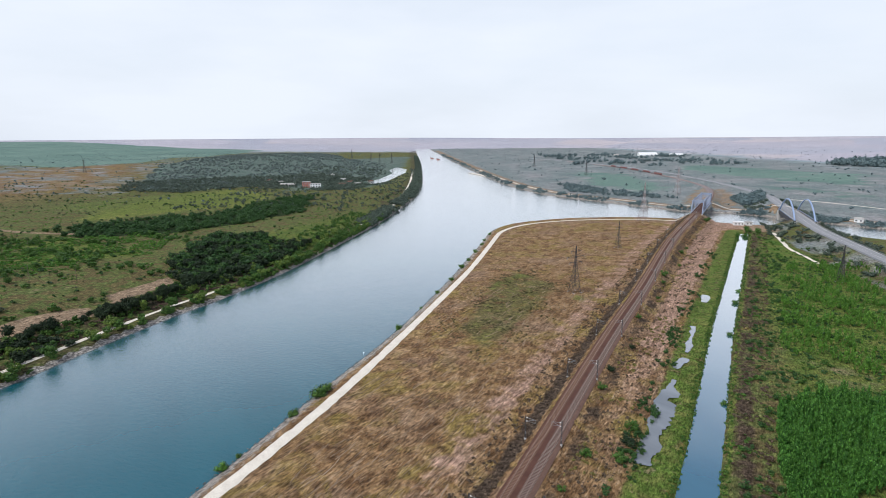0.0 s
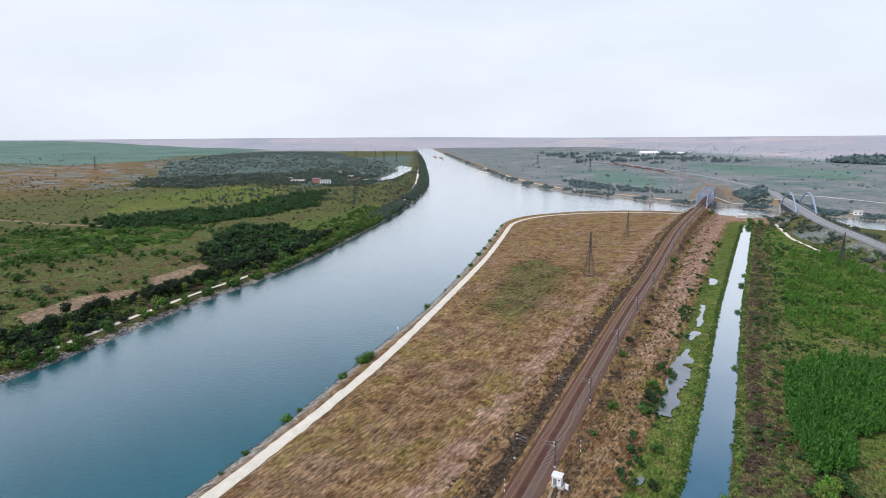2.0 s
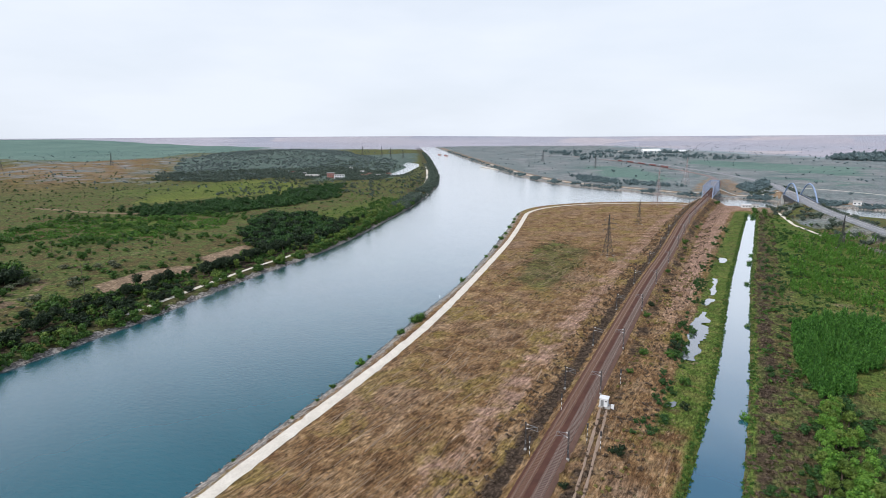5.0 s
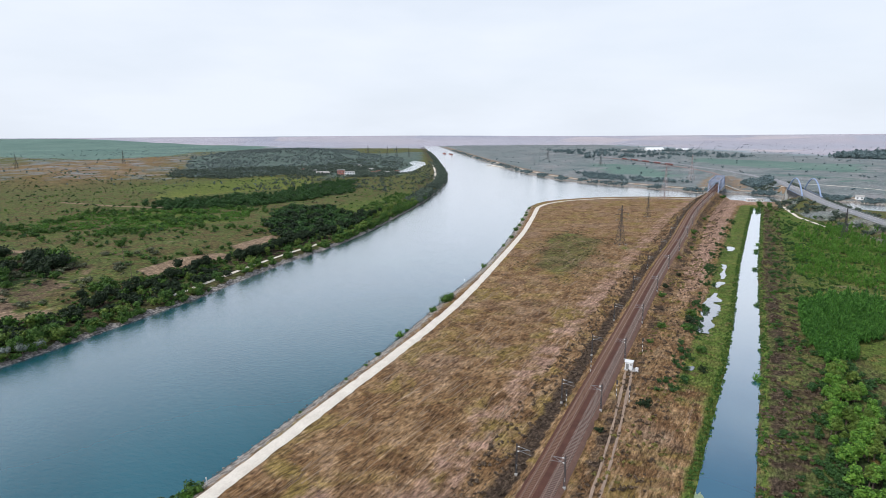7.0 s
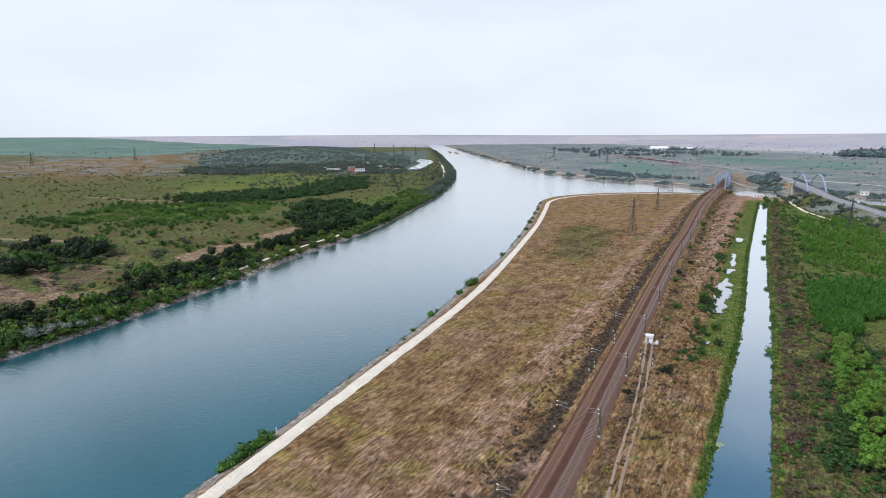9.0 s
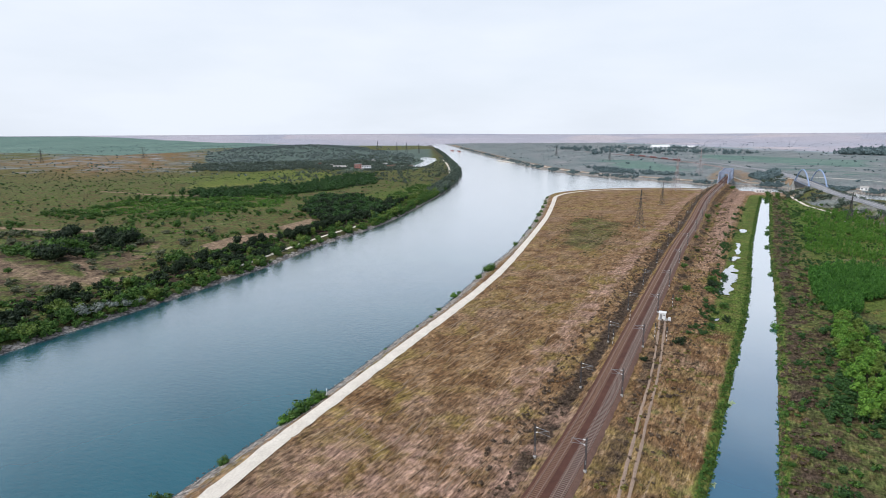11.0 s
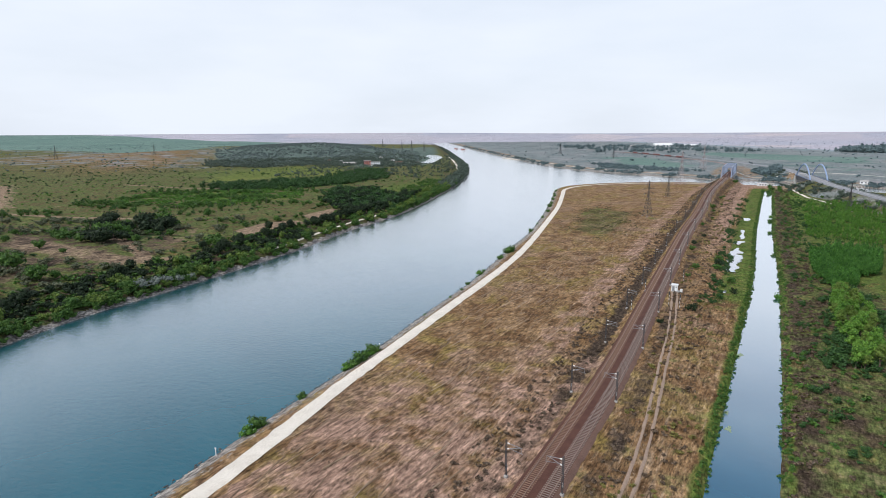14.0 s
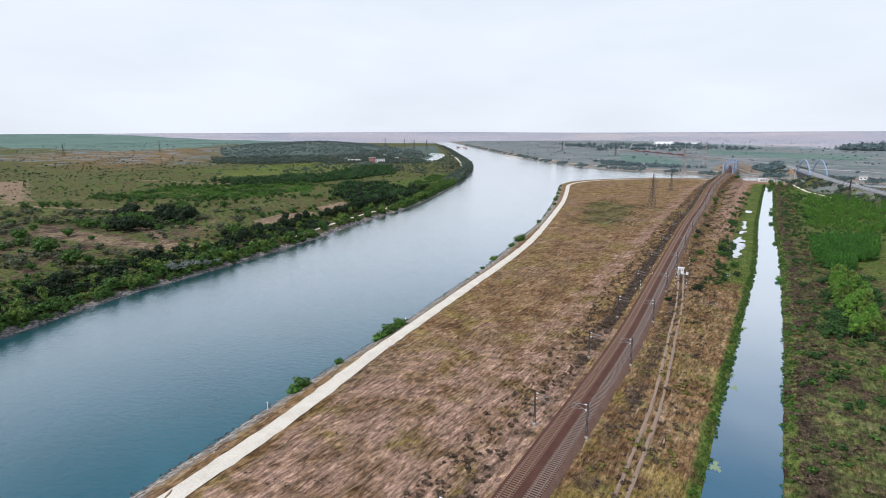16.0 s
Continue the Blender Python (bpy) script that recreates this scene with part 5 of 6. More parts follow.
plant(BUSHES, [(-52.5, 171, 1, 1.7), (-46.5, 184, 1, 1.8), (-45, 188, 1, 1.4), (-23, 257, 1, 0.9), (-104.5, 43, 1, 1.2), (-106, 40, 0, 1.4), (-107.6, 37, 1, 1.35), (-109.3, 33.5, 1, 1.2), (-111, 31, 0, 0.9), (-126, -1, 1, 1.15), (-127.3, -4, 0, 1.0), (-119.6, 13.6, 1, 0.7), (-65.3, 141.5, 0, 0.95), (-75, 112, 1, 0.4), (-80, 101, 1, 0.35), (-90, 80, 1, 0.3), (-63, 148, 1, 0.5), (-72, 122, 1, 0.6), (-4, 318, 1, 0.8), (5, 345, 1, 1.0), (13, 380, 1, 1.2), (19, 402, 1, 0.9), (26, 432, 1, 1.1), (33, 460, 1, 1.0), (37, 482, 1, 0.9), (44, 510, 1, 0.9), (-13, 290, 1, 0.5)], 4)
STRIP = [tree_kind("lineside_bush", 141 + i, LEAF_DARK if i == 0 else LEAF_MID, 2.0, 0.9, 0.3, "dark green bush on the railway verge", "bush", "railway bushes", 6, 60) for i in range(2)]
plant(STRIP, [(66.5, 202, 0, 1.2), (58.5, 186.5, 1, 1.0), (143, 340, 1, 1.3), (137, 326, 1, 0.8), (41.5, 143.5, 1, 1.0), (11, 78, 0, 1.15), (-6, 65, 0, 0.7), (31, 128, 1, 0.7), (184, 409, 1, 1.0), (196, 427, 1, 0.8), (168, 374, 1, 0.7), (123, 298, 1, 0.7), (83, 225, 0, 0.8), (56, 150, 0, 1.4), (60, 158, 1, 1.2), (51, 141, 1, 1.2), (47, 120, 1, 1.0), (40, 104, 0, 0.8), (268, 545, 1, 1.4), (276, 556, 1, 1.1), (99, 262, 1, 0.8)], 5)
GROVE = [tree_kind("grove_tree", 161 + i, LEAF_YOUNG if i < 2 else LEAF_LIGHT, 2.0, 1.7, 1.2, "bright green young tree in a dense grove", "tree", "grove trees", 8, 80, 0.6, 0.10) for i in range(3)]
rs = np.random.RandomState(43)
spots = []
while len(spots) < 88:
    q = (rs.uniform(30, 92), rs.uniform(18, 106))
    if zone(TALL_GROVE, np.array([q[0]]), np.array([q[1]]), 5)[0] > 0.9:
        spots.append((*q, int(rs.randint(3)), rs.uniform(0.65, 1.2)))
spots += [(19, -6, 0, 1.0), (22, -1, 2, 0.8), (38, 10, 0, 1.1), (34, 6, 1, 0.9)]
plant(GROVE, spots, 7)
DITCHB = [tree_kind("ditch_bush", 151 + i, LEAF_BRIGHT if i == 0 else LEAF_MID, 1.9, 0.85, 0.2, "bushy green shrub overhanging the ditch", "bush", "ditch bushes", 6, 60) for i in range(2)]
plant(DITCHB, [(137.5, 246, 1, 1.3), (166, 295, 1, 1.2), (56, 99, 0, 1.3), (282, 498, 1, 2.0), (292, 512, 1, 2.2), (298, 505, 1, 1.9), (272, 492, 1, 1.3), (284, 478, 1, 1.2), (180, 318, 0, 0.8), (100, 178, 1, 0.8), (88, 160, 0, 0.6)], 6)


# ---- bridges ----
def along(line, y):
    """Place and heading (degrees) of a line where it crosses y."""
    p = [float(np.interp(y, line[:, 1], line[:, i])) for i in range(line.shape[1])]
    q = [float(np.interp(y + 4, line[:, 1], line[:, i])) for i in range(2)]
    return p, math.degrees(math.atan2(q[1] - p[1], q[0] - p[0]))


def railway_bridge():
    a, b = Vector((269, 570, 10)), Vector((322, 660, 10))
    d = b - a
    span = d.length
    m = Matrix.Translation(a) @ Matrix.Rotation(math.atan2(d.y, d.x), 4, "Z")
    t = thing("railway_bridge", m, "blue-grey steel through-truss railway bridge over the canal", "bridge")
    bays, high, half = 8, 11.5, 5.4
    w = span / bays
    for y in (-half, half):
        part("bottom_chord", beam(bmesh.new(), (0, y, -0.9), (span, y, -0.9), 0.75, 1.0), BRIDGE_STEEL, t)
        part("top_chord", beam(bmesh.new(), (w, y, high), (span - w, y, high), 0.75, 0.9), BRIDGE_STEEL, t)
        for e, f in ((0, w), (span, span - w)):
            part("end_post", beam(bmesh.new(), (e, y, -0.9), (f * 0.55 + e * 0.45, y, high + 0.3), 0.8, 0.8), BRIDGE_STEEL, t)
            part("top_chord", beam(bmesh.new(), (f * 0.55 + e * 0.45, y, high), (f, y, high), 0.75, 0.9), BRIDGE_STEEL, t)
        for i in range(1, bays):
            part("post", beam(bmesh.new(), (i * w, y, -0.9), (i * w, y, high), 0.4), BRIDGE_STEEL, t)
            j = i + 1 if i < bays / 2 else i - 1
            part("diagonal", beam(bmesh.new(), (i * w, y, high), (j * w, y, -0.9), 0.4), BRIDGE_STEEL, t)
    for i in range(1, bays):
        part("top_brace", beam(bmesh.new(), (i * w, -half, high), (i * w, half, high), 0.35), BRIDGE_STEEL, t)
        if i < bays - 1:
            part("top_brace", beam(bmesh.new(), (i * w, -half, high), ((i + 1) * w, half, high), 0.25), BRIDGE_STEEL, t)
    for x in (w * 0.55, span - w * 0.55):
        part("portal", box(bmesh.new(), (x, 0, high - 0.6), (0.6, 2 * half, 2.0)), BRIDGE_STEEL, t)
    part("deck", box(bmesh.new(), (span / 2, 0, -0.75), (span, 2 * half - 0.8, 0.7)), BALLAST, t)
    for x in (-1.5, span + 1.5):
        part("abutment", box(bmesh.new(), (x, 0, -6.5), (4.0, 13, 10.5), bevel=0.2), CONCRETE, t)
    return t


railway_bridge()


def road_bridge():
    a, b = Vector((345, 510, 10)), Vector((377, 586, 10))
    d = b - a
    span = d.length
    m = Matrix.Translation(a) @ Matrix.Rotation(math.atan2(d.y, d.x), 4, "Z")
    t = thing("road_bridge", m, "tied-arch road bridge with two light blue steel arches", "bridge")
    rise, half = 16.0, 8.4
    n = 22
    for y in (-half, half):
        bm = bmesh.new()
        pts = [Vector((span * i / n, y, 4 * rise * (i / n) * (1 - i / n))) for i in range(n + 1)]
        for p, q in zip(pts[:-1], pts[1:]):
            rod(bm, p - (q - p) * 0.06, q + (q - p) * 0.06, 0.72, sides=10)
        part("arch", bm, ARCH_STEEL, t)
        for i in range(2, n - 1, 2):
            part("hanger", rod(bmesh.new(), (pts[i].x, y, -0.4), pts[i], 0.07, sides=5), GREY_STEEL, t)
        # girder made deeper and dark to stand in for under-deck shade
        part("edge_girder_shade", box(bmesh.new(), (span / 2, y, -2.3), (span + 8, 0.7, 4.2)), DARK_STEEL, t)
        part("parapet", box(bmesh.new(), (span / 2, y + (0.9 if y > 0 else -0.9), 0.35), (span + 8, 0.12, 1.0)), BRIDGE_STEEL, t)
    part("deck", box(bmesh.new(), (span / 2, 0, -0.75), (span + 8, 2 * half - 0.7, 0.7)), CONCRETE, t)
    for x in (-3.0, span + 3.0):
        for y in (-half, 0, half):
            part("pier_column", box(bmesh.new(), (x, y, -7.0), (1.6, 2.2, 10.0), bevel=0.15), CONCRETE, t)
        part("pier_cap", box(bmesh.new(), (x, 0, -2.3), (2.4, 19.5, 1.1), bevel=0.15), CONCRETE, t)
        part("abutment", box(bmesh.new(), (x + (-3 if x < 0 else 3), 0, -5.5), (3.0, 19, 8.5)), CONCRETE, t)
    return t


road_bridge()
highway_line = smooth(HIGHWAY[::2], 5.0)
v, f = strip(highway_line, [(-6.2, -0.12), (-5.6, -0.05), (0, 0.02), (5.6, -0.05), (6.2, -0.12)])
tagged(link_mesh("highway", v, f[:, ::-1], ASPHALT), "worn grey asphalt road on an embankment", "road", kind="structure")
for o, w in ((-5.0, 0.10), (5.0, 0.10), (0.0, 0.08)):
    v, f = strip(highway_line, [(o - w, 0.03), (o + w, 0.03)])
    tagged(link_mesh("road_line", v, f[:, ::-1], WHITE), "white painted road line", "marking", kind="structure")
rail_seg = cut(highway_line, 250, 1300)
for o in (-6.0, 6.0):
    g = thing("guard_rail", Matrix(), "galvanised guard rail beside the road", "guard rail", "guard rails", "structure")
    v, f = strip(rail_seg, [(o - 0.04, 0.45), (o + 0.04, 0.45), (o + 0.04, 0.78), (o - 0.04, 0.78), (o - 0.04, 0.45)])
    link_mesh("rail", v, f, GREY_STEEL, g)
    bm = bmesh.new()
    for p in offset(rail_seg, o)[::2]:
        box(bm, (p[0], p[1], p[2] + 0.2), (0.1, 0.1, 0.95))
    tagged(part("posts", bm, GREY_STEEL, g), kind="stuff")


# ---- pylons, masts and poles ----
def pylon(x, y, high, spread, arms, label, colours=None, turn=25.0):
    t = thing("pylon", Matrix.Translation((x, y, height(x, y) - 0.2)) @ Matrix.Rotation(radians(turn), 4, "Z"), label, "pylon", "power pylons")
    waist, top = 0.62 * high, high

    def half(z):
        return spread / 2 + (spread * 0.11 - spread / 2) * min(1, z / waist) if z < waist else spread * 0.11 * (1 - 0.75 * (z - waist) / (top - waist))

    th = max(0.15, high * 0.0065)
    levels = [waist * (1 - (1 - i / 6) ** 1.25) for i in range(7)] + [waist + (top - waist) * (i + 1) / 4 for i in range(4)]
    corners = [(-1, -1), (1, -1), (1, 1), (-1, 1)]
    for sx, sy in corners:
        bm = bmesh.new()
        for a, b in ((0, waist), (waist, top)):
            beam(bm, (sx * half(a), sy * half(a), a), (sx * half(b), sy * half(b), b), th)
        part("leg", bm, (colours or [DARK_STEEL])[0], t)
    for n, (a, b) in enumerate(zip(levels[:-1], levels[1:])):
        bm = bmesh.new()
        for i in range(4):
            (ax, ay), (bx, by) = corners[i], corners[(i + 1) % 4]
            beam(bm, (ax * half(a), ay * half(a), a), (bx * half(b), by * half(b), b), th * 0.6)
            beam(bm, (bx * half(a), by * half(a), a), (ax * half(b), ay * half(b), b), th * 0.6)
            beam(bm, (ax * half(b), ay * half(b), b), (bx * half(b), by * half(b), b), th * 0.5)
        part("lattice", bm, (colours or [DARK_STEEL])[n % len(colours or [1])], t)
    for z, w in arms:
        bm = bmesh.new()
        for sgn in (-1, 1):
            for yy in (-half(z), half(z)):
                beam(bm, (sgn * half(z), yy, z), (sgn * w, 0, z + 0.1), th * 0.7)
            beam(bm, (sgn * half(z + 1.2), 0, z + 1.3), (sgn * w, 0, z + 0.15), th * 0.6)
        arm = part("crossarm", bm, DARK_STEEL, t)
        for sgn in (-1, 1):
            part("insulator", rod(bmesh.new(), (sgn * w, 0, z + 0.1), (sgn * w, 0, z - 1.2), 0.10, sides=6), GREY_STEEL, arm)
    for sx, sy in corners:
        part("footing", box(bmesh.new(), (sx * half(0), sy * half(0), 0.1), (0.9, 0.9, 0.7), bevel=0.05), CONCRETE, t)
    return t


pylon(78.5, 313, 28.5, 5.4, [(18.5, 4.6), (22.0, 6.2), (25.4, 3.6)], "dark lattice steel pylon standing in the dry field")
pylon(145, 440, 23, 4.0, [(17, 3.0), (20, 2.6)], "slim dark lattice pylon near the canal")
PAINTED = [PYLON_RED, PYLON_WHITE]
pylon(214, 574, 42, 8.5, [(29, 6), (33.5, 8), (38, 5)], "tall red and white canal-crossing pylon", PAINTED)
pylon(346, 800, 42, 8.5, [(29, 6), (33.5, 8), (38, 5)], "tall red and white canal-crossing pylon", PAINTED)
pylon(-790, 1200, 32, 6.5, [(22, 5), (26, 6)], "dark lattice pylon on the distant hillside")
pylon(-914, 1039, 30, 6.5, [(20, 5), (24, 6)], "dark lattice pylon on the distant hillside")
for x, y in ((-330, 1980), (-250, 1900), (-205, 1760), (-160, 1700), (250, 1500), (310, 1180)):
    pylon(x, y, 34, 6.5, [(22, 5), (26, 6)], "far grey lattice pylon near the canal")
pylon(252, 332, 24, 3.6, [(16, 3.0), (19, 2.4)], "slim dark lattice pylon in the green meadow")


def mast_kind(side):
    """A catenary mast whose bracket reaches over the track towards -x * side."""
    t = thing("catenary_mast", Matrix(), "grey steel overhead-line mast with bracket arm", "mast", "overhead-line masts")
    bm = bmesh.new()
    box(bm, (0, 0, 0.1), (0.7, 0.7, 0.8), bevel=0.06)
    part("footing", bm, CONCRETE, t)
    bm = bmesh.new()
    for dx in (-0.15, 0.15):
        beam(bm, (dx, 0, 0.3), (dx * 0.7, 0, 8.2), 0.09, 0.16)
    for i in range(10):
        beam(bm, (-0.14, 0, 0.7 + i * 0.75), (0.14, 0, 1.05 + i * 0.75), 0.05)
    part("mast_post", bm, DARK_STEEL, t)
    bm = bmesh.new()
    s = -side
    beam(bm, (0, 0, 7.6), (s * 3.2, 0, 7.3), 0.09)
    beam(bm, (0, 0, 6.2), (s * 2.9, 0, 7.3), 0.08)
    beam(bm, (s * 0.8, 0, 6.5), (s * 3.5, 0, 6.1), 0.06)
    beam(bm, (s * 3.2, 0, 7.3), (s * 3.2, 0, 6.1), 0.04)
    arm = part("bracket_arm", bm, GREY_STEEL, t, "pale galvanised bracket arm")
    part("insulator", rod(bmesh.new(), (s * 0.25, 0, 7.58), (s * 0.7, 0, 7.54), 0.12, sides=8), WHITE, arm, "white porcelain insulator")
    part("insulator", rod(bmesh.new(), (s * 0.2, 0, 6.3), (s * 0.6, 0, 6.45), 0.12, sides=8), WHITE, arm, "white porcelain insulator")
    bm = bmesh.new()
    box(bm, (0, 0.22, 2.1), (0.30, 0.22, 0.9), bevel=0.03)
    part("tension_weight", bm, WHITE, t, "pale concrete balance weight")
    return t


MASTS = {1: mast_kind(1), -1: mast_kind(-1)}
placed = set()
for y in (-60, -26, 9.5, 43.5, 78, 113, 150, 194, 238, 282, 326, 370, 414, 458, 500, 540):
    (px, py, pz), head = along(rail_line, y)
    for side in (1, -1):
        nx, ny = math.sin(radians(head)), -math.cos(radians(head))
        off = 4.4 if side > 0 else 7.0
        x, yy = px + nx * off * side, py + ny * off * side
        m = Matrix.Translation((x, yy, height(x, yy))) @ Matrix.Rotation(radians(head - 90), 4, "Z")
        if side not in placed:
            placed.add(side)
            MASTS[side].matrix_basis = m
        else:
            copy_thing(MASTS[side], m)


def signal(x, y):
    t = thing("railway_signal", Matrix.Translation((x, y, height(x, y))) @ Matrix.Rotation(radians(-30), 4, "Z"), "trackside signal on a banded black and white post", "signal", "railway signals")
    for i in range(6):
        part("band", rod(bmesh.new(), (0, 0, i * 0.8), (0, 0, i * 0.8 + 0.8), 0.09, sides=8), WHITE if i % 2 else DARK_STEEL, t)
    part("signal_head", box(bmesh.new(), (0, -0.05, 5.3), (0.5, 0.25, 1.4), bevel=0.05), DARK_STEEL, t)
    return t


for x, y in ((4.5, 84), (7.0, 80), (24.5, 118), (1.0, 100), (-12, 78)):
    signal(x, y)


def pole(x, y, high=9.0):
    t = thing("wooden_pole", Matrix.Translation((x, y, height(x, y))), "grey wooden utility pole", "pole", "utility poles")
    part("post", rod(bmesh.new(), (0, 0, -0.3), (0, 0, high), 0.16, 0.10, 8), BARK, t)
    part("crossarm", box(bmesh.new(), (0, 0, high - 0.6), (1.6, 0.1, 0.12)), BARK, t)


for x, y in ((-262, 330), (-240, 250), (-292, 300), (-215, 214), (-330, 420), (-232, 330), (-196, 610)):
    pole(x, y)


def marker_post(x, y):
    t = thing("marker_post", Matrix.Translation((x, y, height(x, y))), "short white marker post on the canal bank", "post", "bank markers")
    part("post", rod(bmesh.new(), (0, 0, -0.1), (0, 0, 1.7), 0.10, 0.08, 8), WHITE, t)
    part("cap", box(bmesh.new(), (0, 0, 1.75), (0.35, 0.08, 0.3)), WHITE, t)


for x, y in ((-131.5, -12), (-103, 46), (-36, 226), (64, 556), (118, 601)):
    marker_post(x, y)


# ---- small buildings ----
def hut():
    t = thing("trackside_hut", Matrix.Translation((15.2, 104.6, height(15.2, 104.6))) @ Matrix.Rotation(radians(-28), 4, "Z"), "small white trackside equipment hut on a concrete pad", "hut")
    part("base_slab", box(bmesh.new(), (0.3, -0.2, 0.12), (3.5, 3.1, 0.4), bevel=0.04), CONCRETE, t)
    part("wall", box(bmesh.new(), (0, 0, 1.55), (2.4, 2.1, 2.4), bevel=0.03), WHITE, t)
    bm = box(bmesh.new(), (0, 0, 2.92), (2.8, 2.5, 0.22), bevel=0.05)
    part("roof", bm, WHITE, t)
    door = part("door", box(bmesh.new(), (-0.4, -1.07, 1.35), (0.9, 0.06, 2.0)), GREY_STEEL, t, "grey steel door")
    part("handle", box(bmesh.new(), (-0.1, -1.12, 1.35), (0.05, 0.06, 0.15)), DARK_STEEL, door)
    part("vent", box(bmesh.new(), (0.7, -1.07, 2.1), (0.5, 0.05, 0.35)), DARK_STEEL, t)
    cab = thing("equipment_cabinet", Matrix.Translation((17.2, 102.6, height(17.2, 102.6))) @ Matrix.Rotation(radians(-28), 4, "Z"), "pale grey equipment cabinet beside the hut", "cabinet")
    part("body", box(bmesh.new(), (0, 0, 0.7), (0.9, 0.6, 1.5), bevel=0.03), WHITE, cab)
    part("plinth", box(bmesh.new(), (0, 0, -0.02), (1.0, 0.7, 0.2)), CONCRETE, cab)


hut()


def house(x, y, turn, w, d, storeys, label, walls, roof, flat=False, cols=0, z=None):
    g = height(x, y) if z is None else z
    t = thing("house", Matrix.Translation((x, y, g - 0.3)) @ Matrix.Rotation(radians(turn), 4, "Z"), label, "building", "canal-side buildings")
    h = storeys * 3.1 + 0.4
    part("wall", box(bmesh.new(), (0, 0, h / 2), (w, d, h)), walls, t)
    bm = bmesh.new()
    if flat:
        box(bm, (0, 0, h + 0.2), (w + 0.8, d + 0.8, 0.5))
    else:
        o, k = 0.5, d * 0.30
        vs = [bm.verts.new(c) for c in ((-w / 2 - o, -d / 2 - o, h), (w / 2 + o, -d / 2 - o, h), (w / 2 + o, d / 2 + o, h), (-w / 2 - o, d / 2 + o, h), (-w / 2 - o, 0, h + k), (w / 2 + o, 0, h + k))]
        for q in ((0, 1, 5, 4), (2, 3, 4, 5), (1, 2, 5), (3, 0, 4), (3, 2, 1, 0)):
            bm.faces.new([vs[i] for i in q])
    part("roof", bm, roof, t)
    cols = cols or max(1, int(w / 4))
    for s in range(storeys):
        for c in range(cols):
            wx = -w / 2 + (c + 0.5) * w / cols
            win = part("window", box(bmesh.new(), (wx, -d / 2 - 0.02, 0.4 + s * 3.1 + 1.6), (w / cols * 0.5, 0.08, 1.5)), WHITE, t)
            part("pane", box(bmesh.new(), (wx, -d / 2 - 0.07, 0.4 + s * 3.1 + 1.6), (w / cols * 0.5 - 0.25, 0.05, 1.25)), GLASS_DARK, win)
    return t


house(-237, 938, 8, 13, 12, 3, "three-storey red building with white windows among trees", RED, CONCRETE, True, 3)
house(-221, 936, 8, 18, 11, 2, "white wing of the red building with dark windows", WHITE, CONCRETE, True, 4)
house(-275, 962, 5, 26, 8, 1, "long low grey shed behind the red building", CONCRETE, CONCRETE, False, 6)
for n, (x, y) in enumerate(((-178, 955), (-160, 1010), (-182, 1060), (-205, 1105), (-150, 1120), (-300, 1000), (-330, 1030), (-240, 1180))):
    house(x, y, 15 * n, 11, 8, 1, "small pale house with a low roof among trees", WHITE if n % 2 else CONCRETE, (SHOULDER, CONCRETE)[n % 2], False, 2)
house(303, 549, -12, 9, 6, 1, "white pump house with a flat roof by the canal", WHITE, WHITE, True, 3)
house(313, 548, -12, 6, 5, 1, "small white outbuilding with a flat roof by the canal", WHITE, CONCRETE, True, 2)
house(432, 556, -40, 8, 6, 1, "small white house on the far bank", WHITE, CONCRETE, False, 2)
house(800, 2149, 0, 70, 30, 2, "large white farm hall on the distant plain", WHITE, WHITE, False, 8)
house(905, 2130, 5, 50, 22, 1, "long pale shed on the distant plain", CONCRETE, WHITE, False, 6)
house(700, 2200, -8, 30, 16, 1, "pale farm building on the distant plain", WHITE, CONCRETE, False, 4)
house(1230, 1640, 0, 90, 24, 2, "long pale block behind a distant wood", CONCRETE, WHITE, True, 10)


def wagon_kind(material, label):
    t = thing("freight_wagon", Matrix(), label, "wagon", "standing freight train")
    part("body", box(bmesh.new(), (0, 0, 2.5), (13, 2.9, 2.7), bevel=0.12), material, t)
    part("underframe", box(bmesh.new(), (0, 0, 1.0), (12.4, 2.4, 0.4)), DARK_STEEL, t)
    for x in (-4.6, -2.9, 2.9, 4.6):
        part("wheelset", rod(bmesh.new(), (x, -0.85, 0.48), (x, 0.85, 0.48), 0.46, sides=14), DARK_STEEL, t)
    return t


KINDS = [wagon_kind(WAGON_RED, "red covered freight wagon standing on the railway"), wagon_kind(GREY_STEEL, "grey freight wagon standing on the railway")]
used = set()
for i in range(22):
    y = 1165 + 14.2 * i
    (px, py, pz), head = along(rail_line[rail_line[:, 1] > 1000], y)
    m = Matrix.Translation((px, py, pz + 0.02)) @ Matrix.Rotation(radians(head), 4, "Z") @ Matrix.Translation((0, 2.08, 0))
    k = 0 if i % 5 < 3 else 1
    if k in used:
        copy_thing(KINDS[k], m)
    else:
        used.add(k)
        KINDS[k].matrix_basis = m


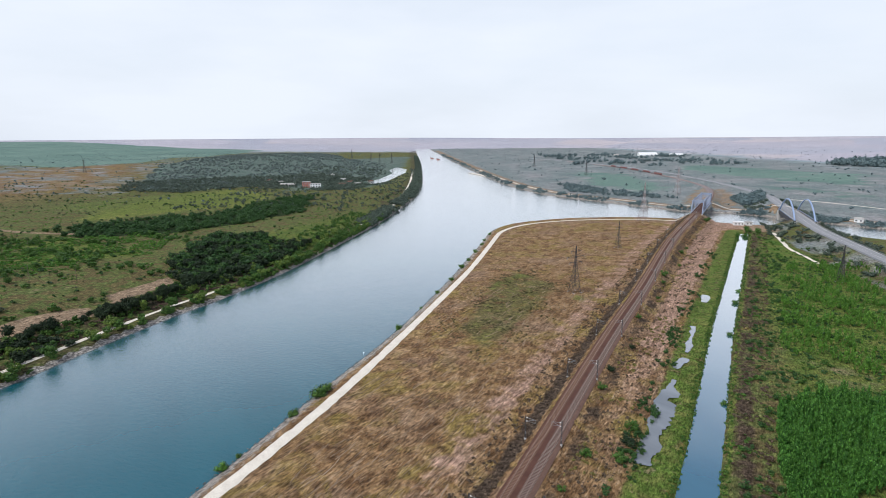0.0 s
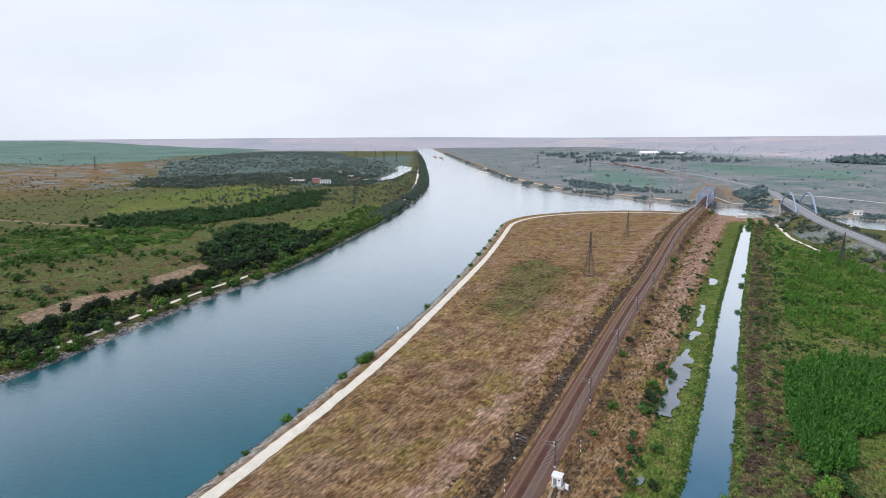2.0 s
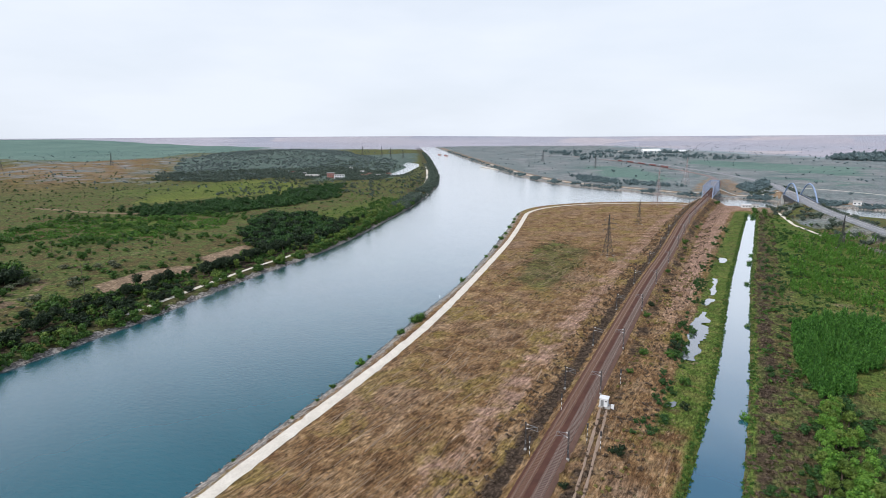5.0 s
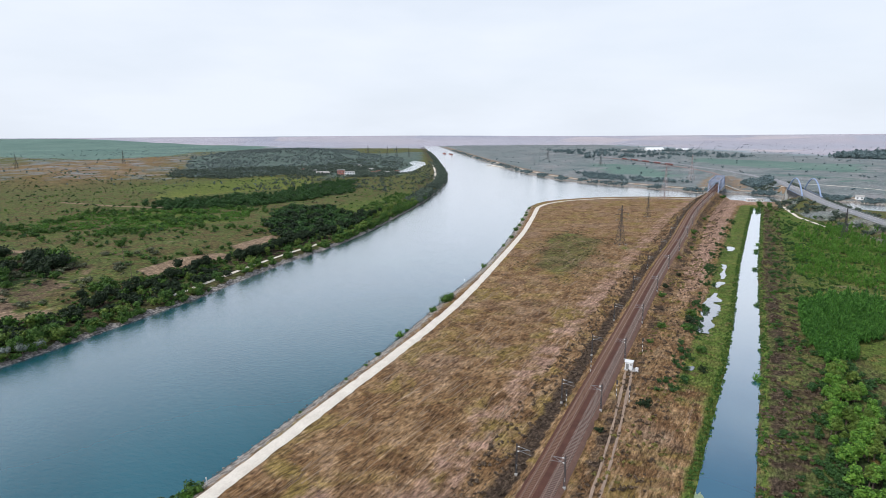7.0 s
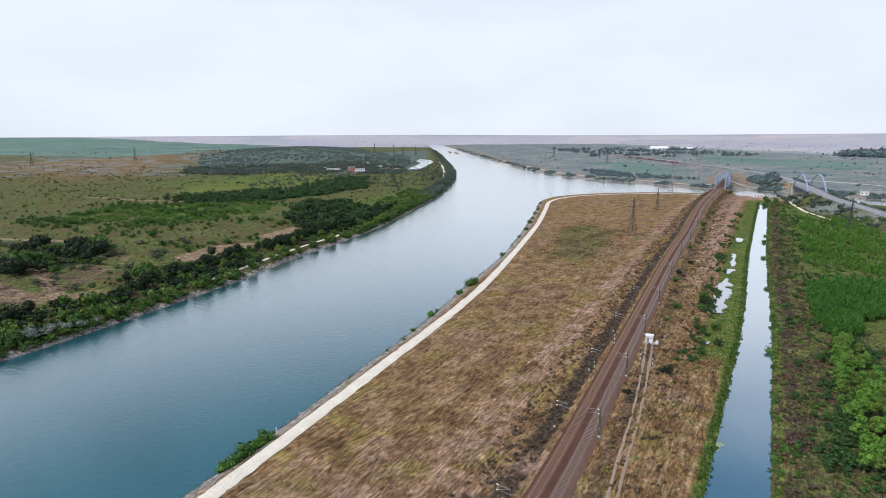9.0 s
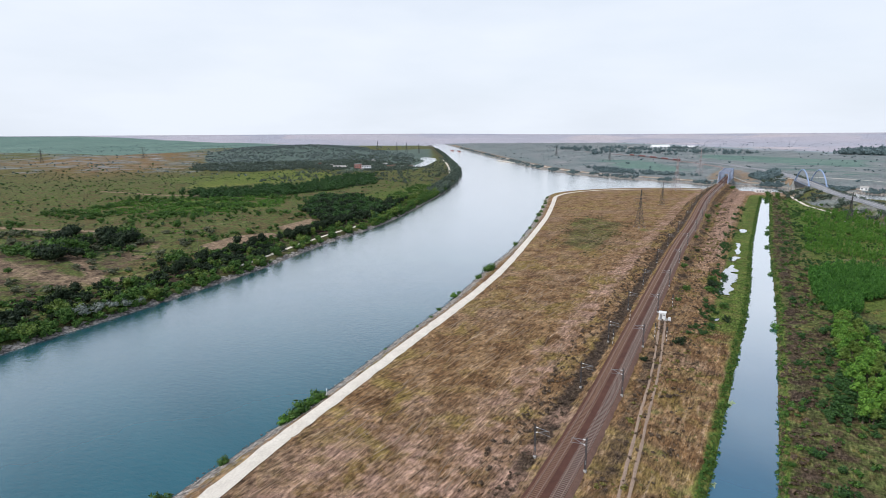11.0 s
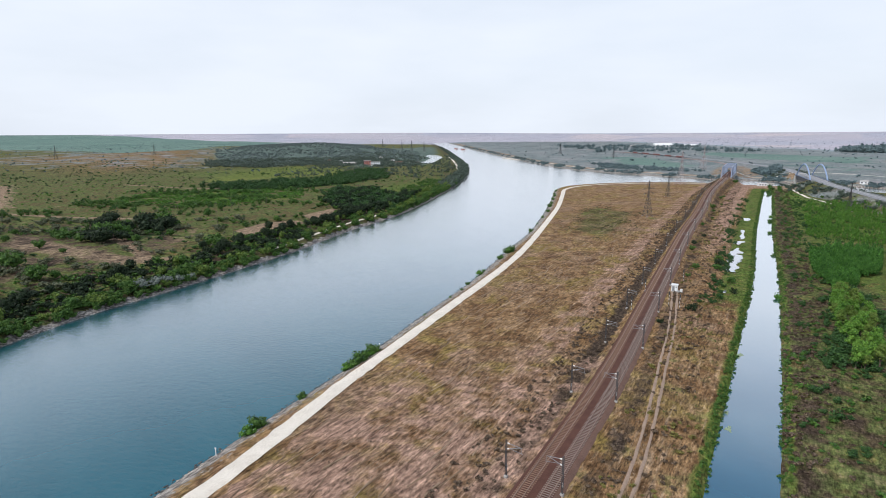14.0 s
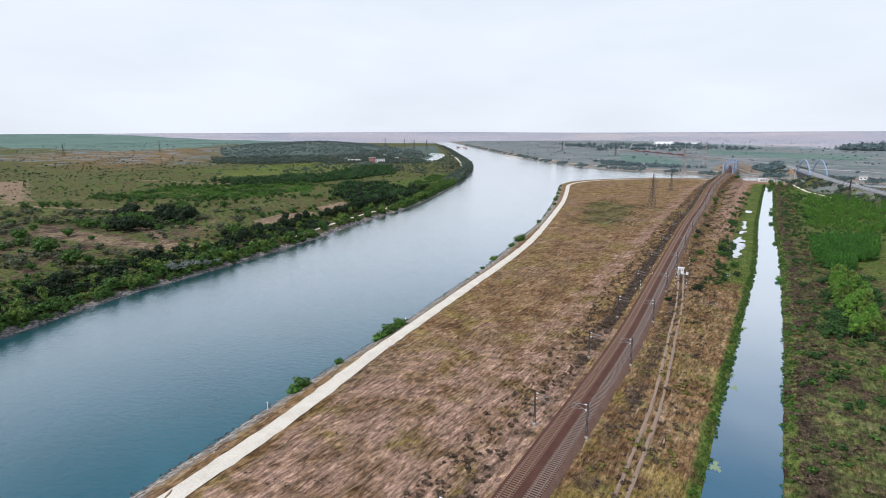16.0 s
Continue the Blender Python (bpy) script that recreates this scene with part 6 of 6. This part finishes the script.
def barge(x, y, turn):
    t = thing("river_barge", Matrix.Translation((x, y, WATER_Z)) @ Matrix.Rotation(radians(turn), 4, "Z"), "low rust-brown river barge moored far off", "barge", "barges")
    bm = bmesh.new()
    lo = [bm.verts.new(c) for c in ((-36, -5, -1), (30, -5, -1), (35, 0, -1), (30, 5, -1), (-36, 5, -1))]
    hi = [bm.verts.new((v.co.x * 1.03, v.co.y * 1.05, 2.2)) for v in lo]
    bm.faces.new(lo[::-1])
    bm.faces.new(hi)
    for i in range(5):
        bm.faces.new((lo[i], lo[(i + 1) % 5], hi[(i + 1) % 5], hi[i]))
    part("hull", bm, RED, t)
    part("hatch", box(bmesh.new(), (-2, 0, 2.7), (50, 7.6, 1.0), bevel=0.1), DARK_STEEL, t)
    part("wheelhouse", box(bmesh.new(), (-32, 0, 4.2), (5, 6, 4.0), bevel=0.2), WHITE, t)


barge(-46, 2230, 94)
barge(-20, 2130, 95)
bm = box(bmesh.new(), (0, 0, 0), (9, 120, 1.2), bevel=0.1)
quay = tagged(part("quay", bm, GRAVEL), "pale concrete quay on the far bank", "quay", kind="structure")
quay.matrix_basis = Matrix.Translation((85, 1300, -1.6)) @ Matrix.Rotation(radians(17), 4, "Z")

# ---- loose stones of the bank ----
bm = bmesh.new()
bmesh.ops.create_icosphere(bm, subdivisions=1, radius=1)
iv, it = np.array([v.co[:] for v in bm.verts]), np.array([[v.index for v in f.verts] for f in bm.faces])
bm.free()
ROCKS = []
for i in range(4):
    rs = np.random.RandomState(70 + i)
    ROCKS.append((iv * rs.uniform(0.6, 1.25, (len(iv), 1)) * np.array([1.0, 0.8, 0.6]), it))
scatter("bank_stones", ROCKS, strew(38000, -200, 60, -110, 440, lambda k, x, y, u: k["near"] & (k["s"] > -0.5) & (k["s"] < 6.2) & (u < 0.95 - 0.1 * k["s"]), 0.14, 0.55, 0.7, 1.2, 71, 0.1), RUBBLE, "pale broken stones lining the canal bank", "stones", 30)
scatter("wet_stones", ROCKS, strew_along(cut(BANK_NEAR, -110, 420), 3600, -0.9, 0.7, 0.16, 0.5, 0.7, 1.1, 73), WET_STONE, "dark wet stones at the waterline", "stones", 32)
scatter("left_bank_stones", ROCKS, strew(22000, -300, -60, -60, 640, lambda k, x, y, u: k["left"] & (k["s"] > -0.5) & (k["s"] < 1.6), 0.2, 0.7, 0.7, 1.2, 72, 0.1), RUBBLE, "pale broken stones along the wooded bank", "stones", 31)

# ---- sleepers, one by one where the camera passes ----
for me, c, turn in SLEEPERS:
    ob = new("sleeper", me)
    ob.matrix_basis = Matrix.Translation((c[0], c[1], c[2] - 0.18)) @ Matrix.Rotation(turn, 4, "Z")
    ob.parent = tracks
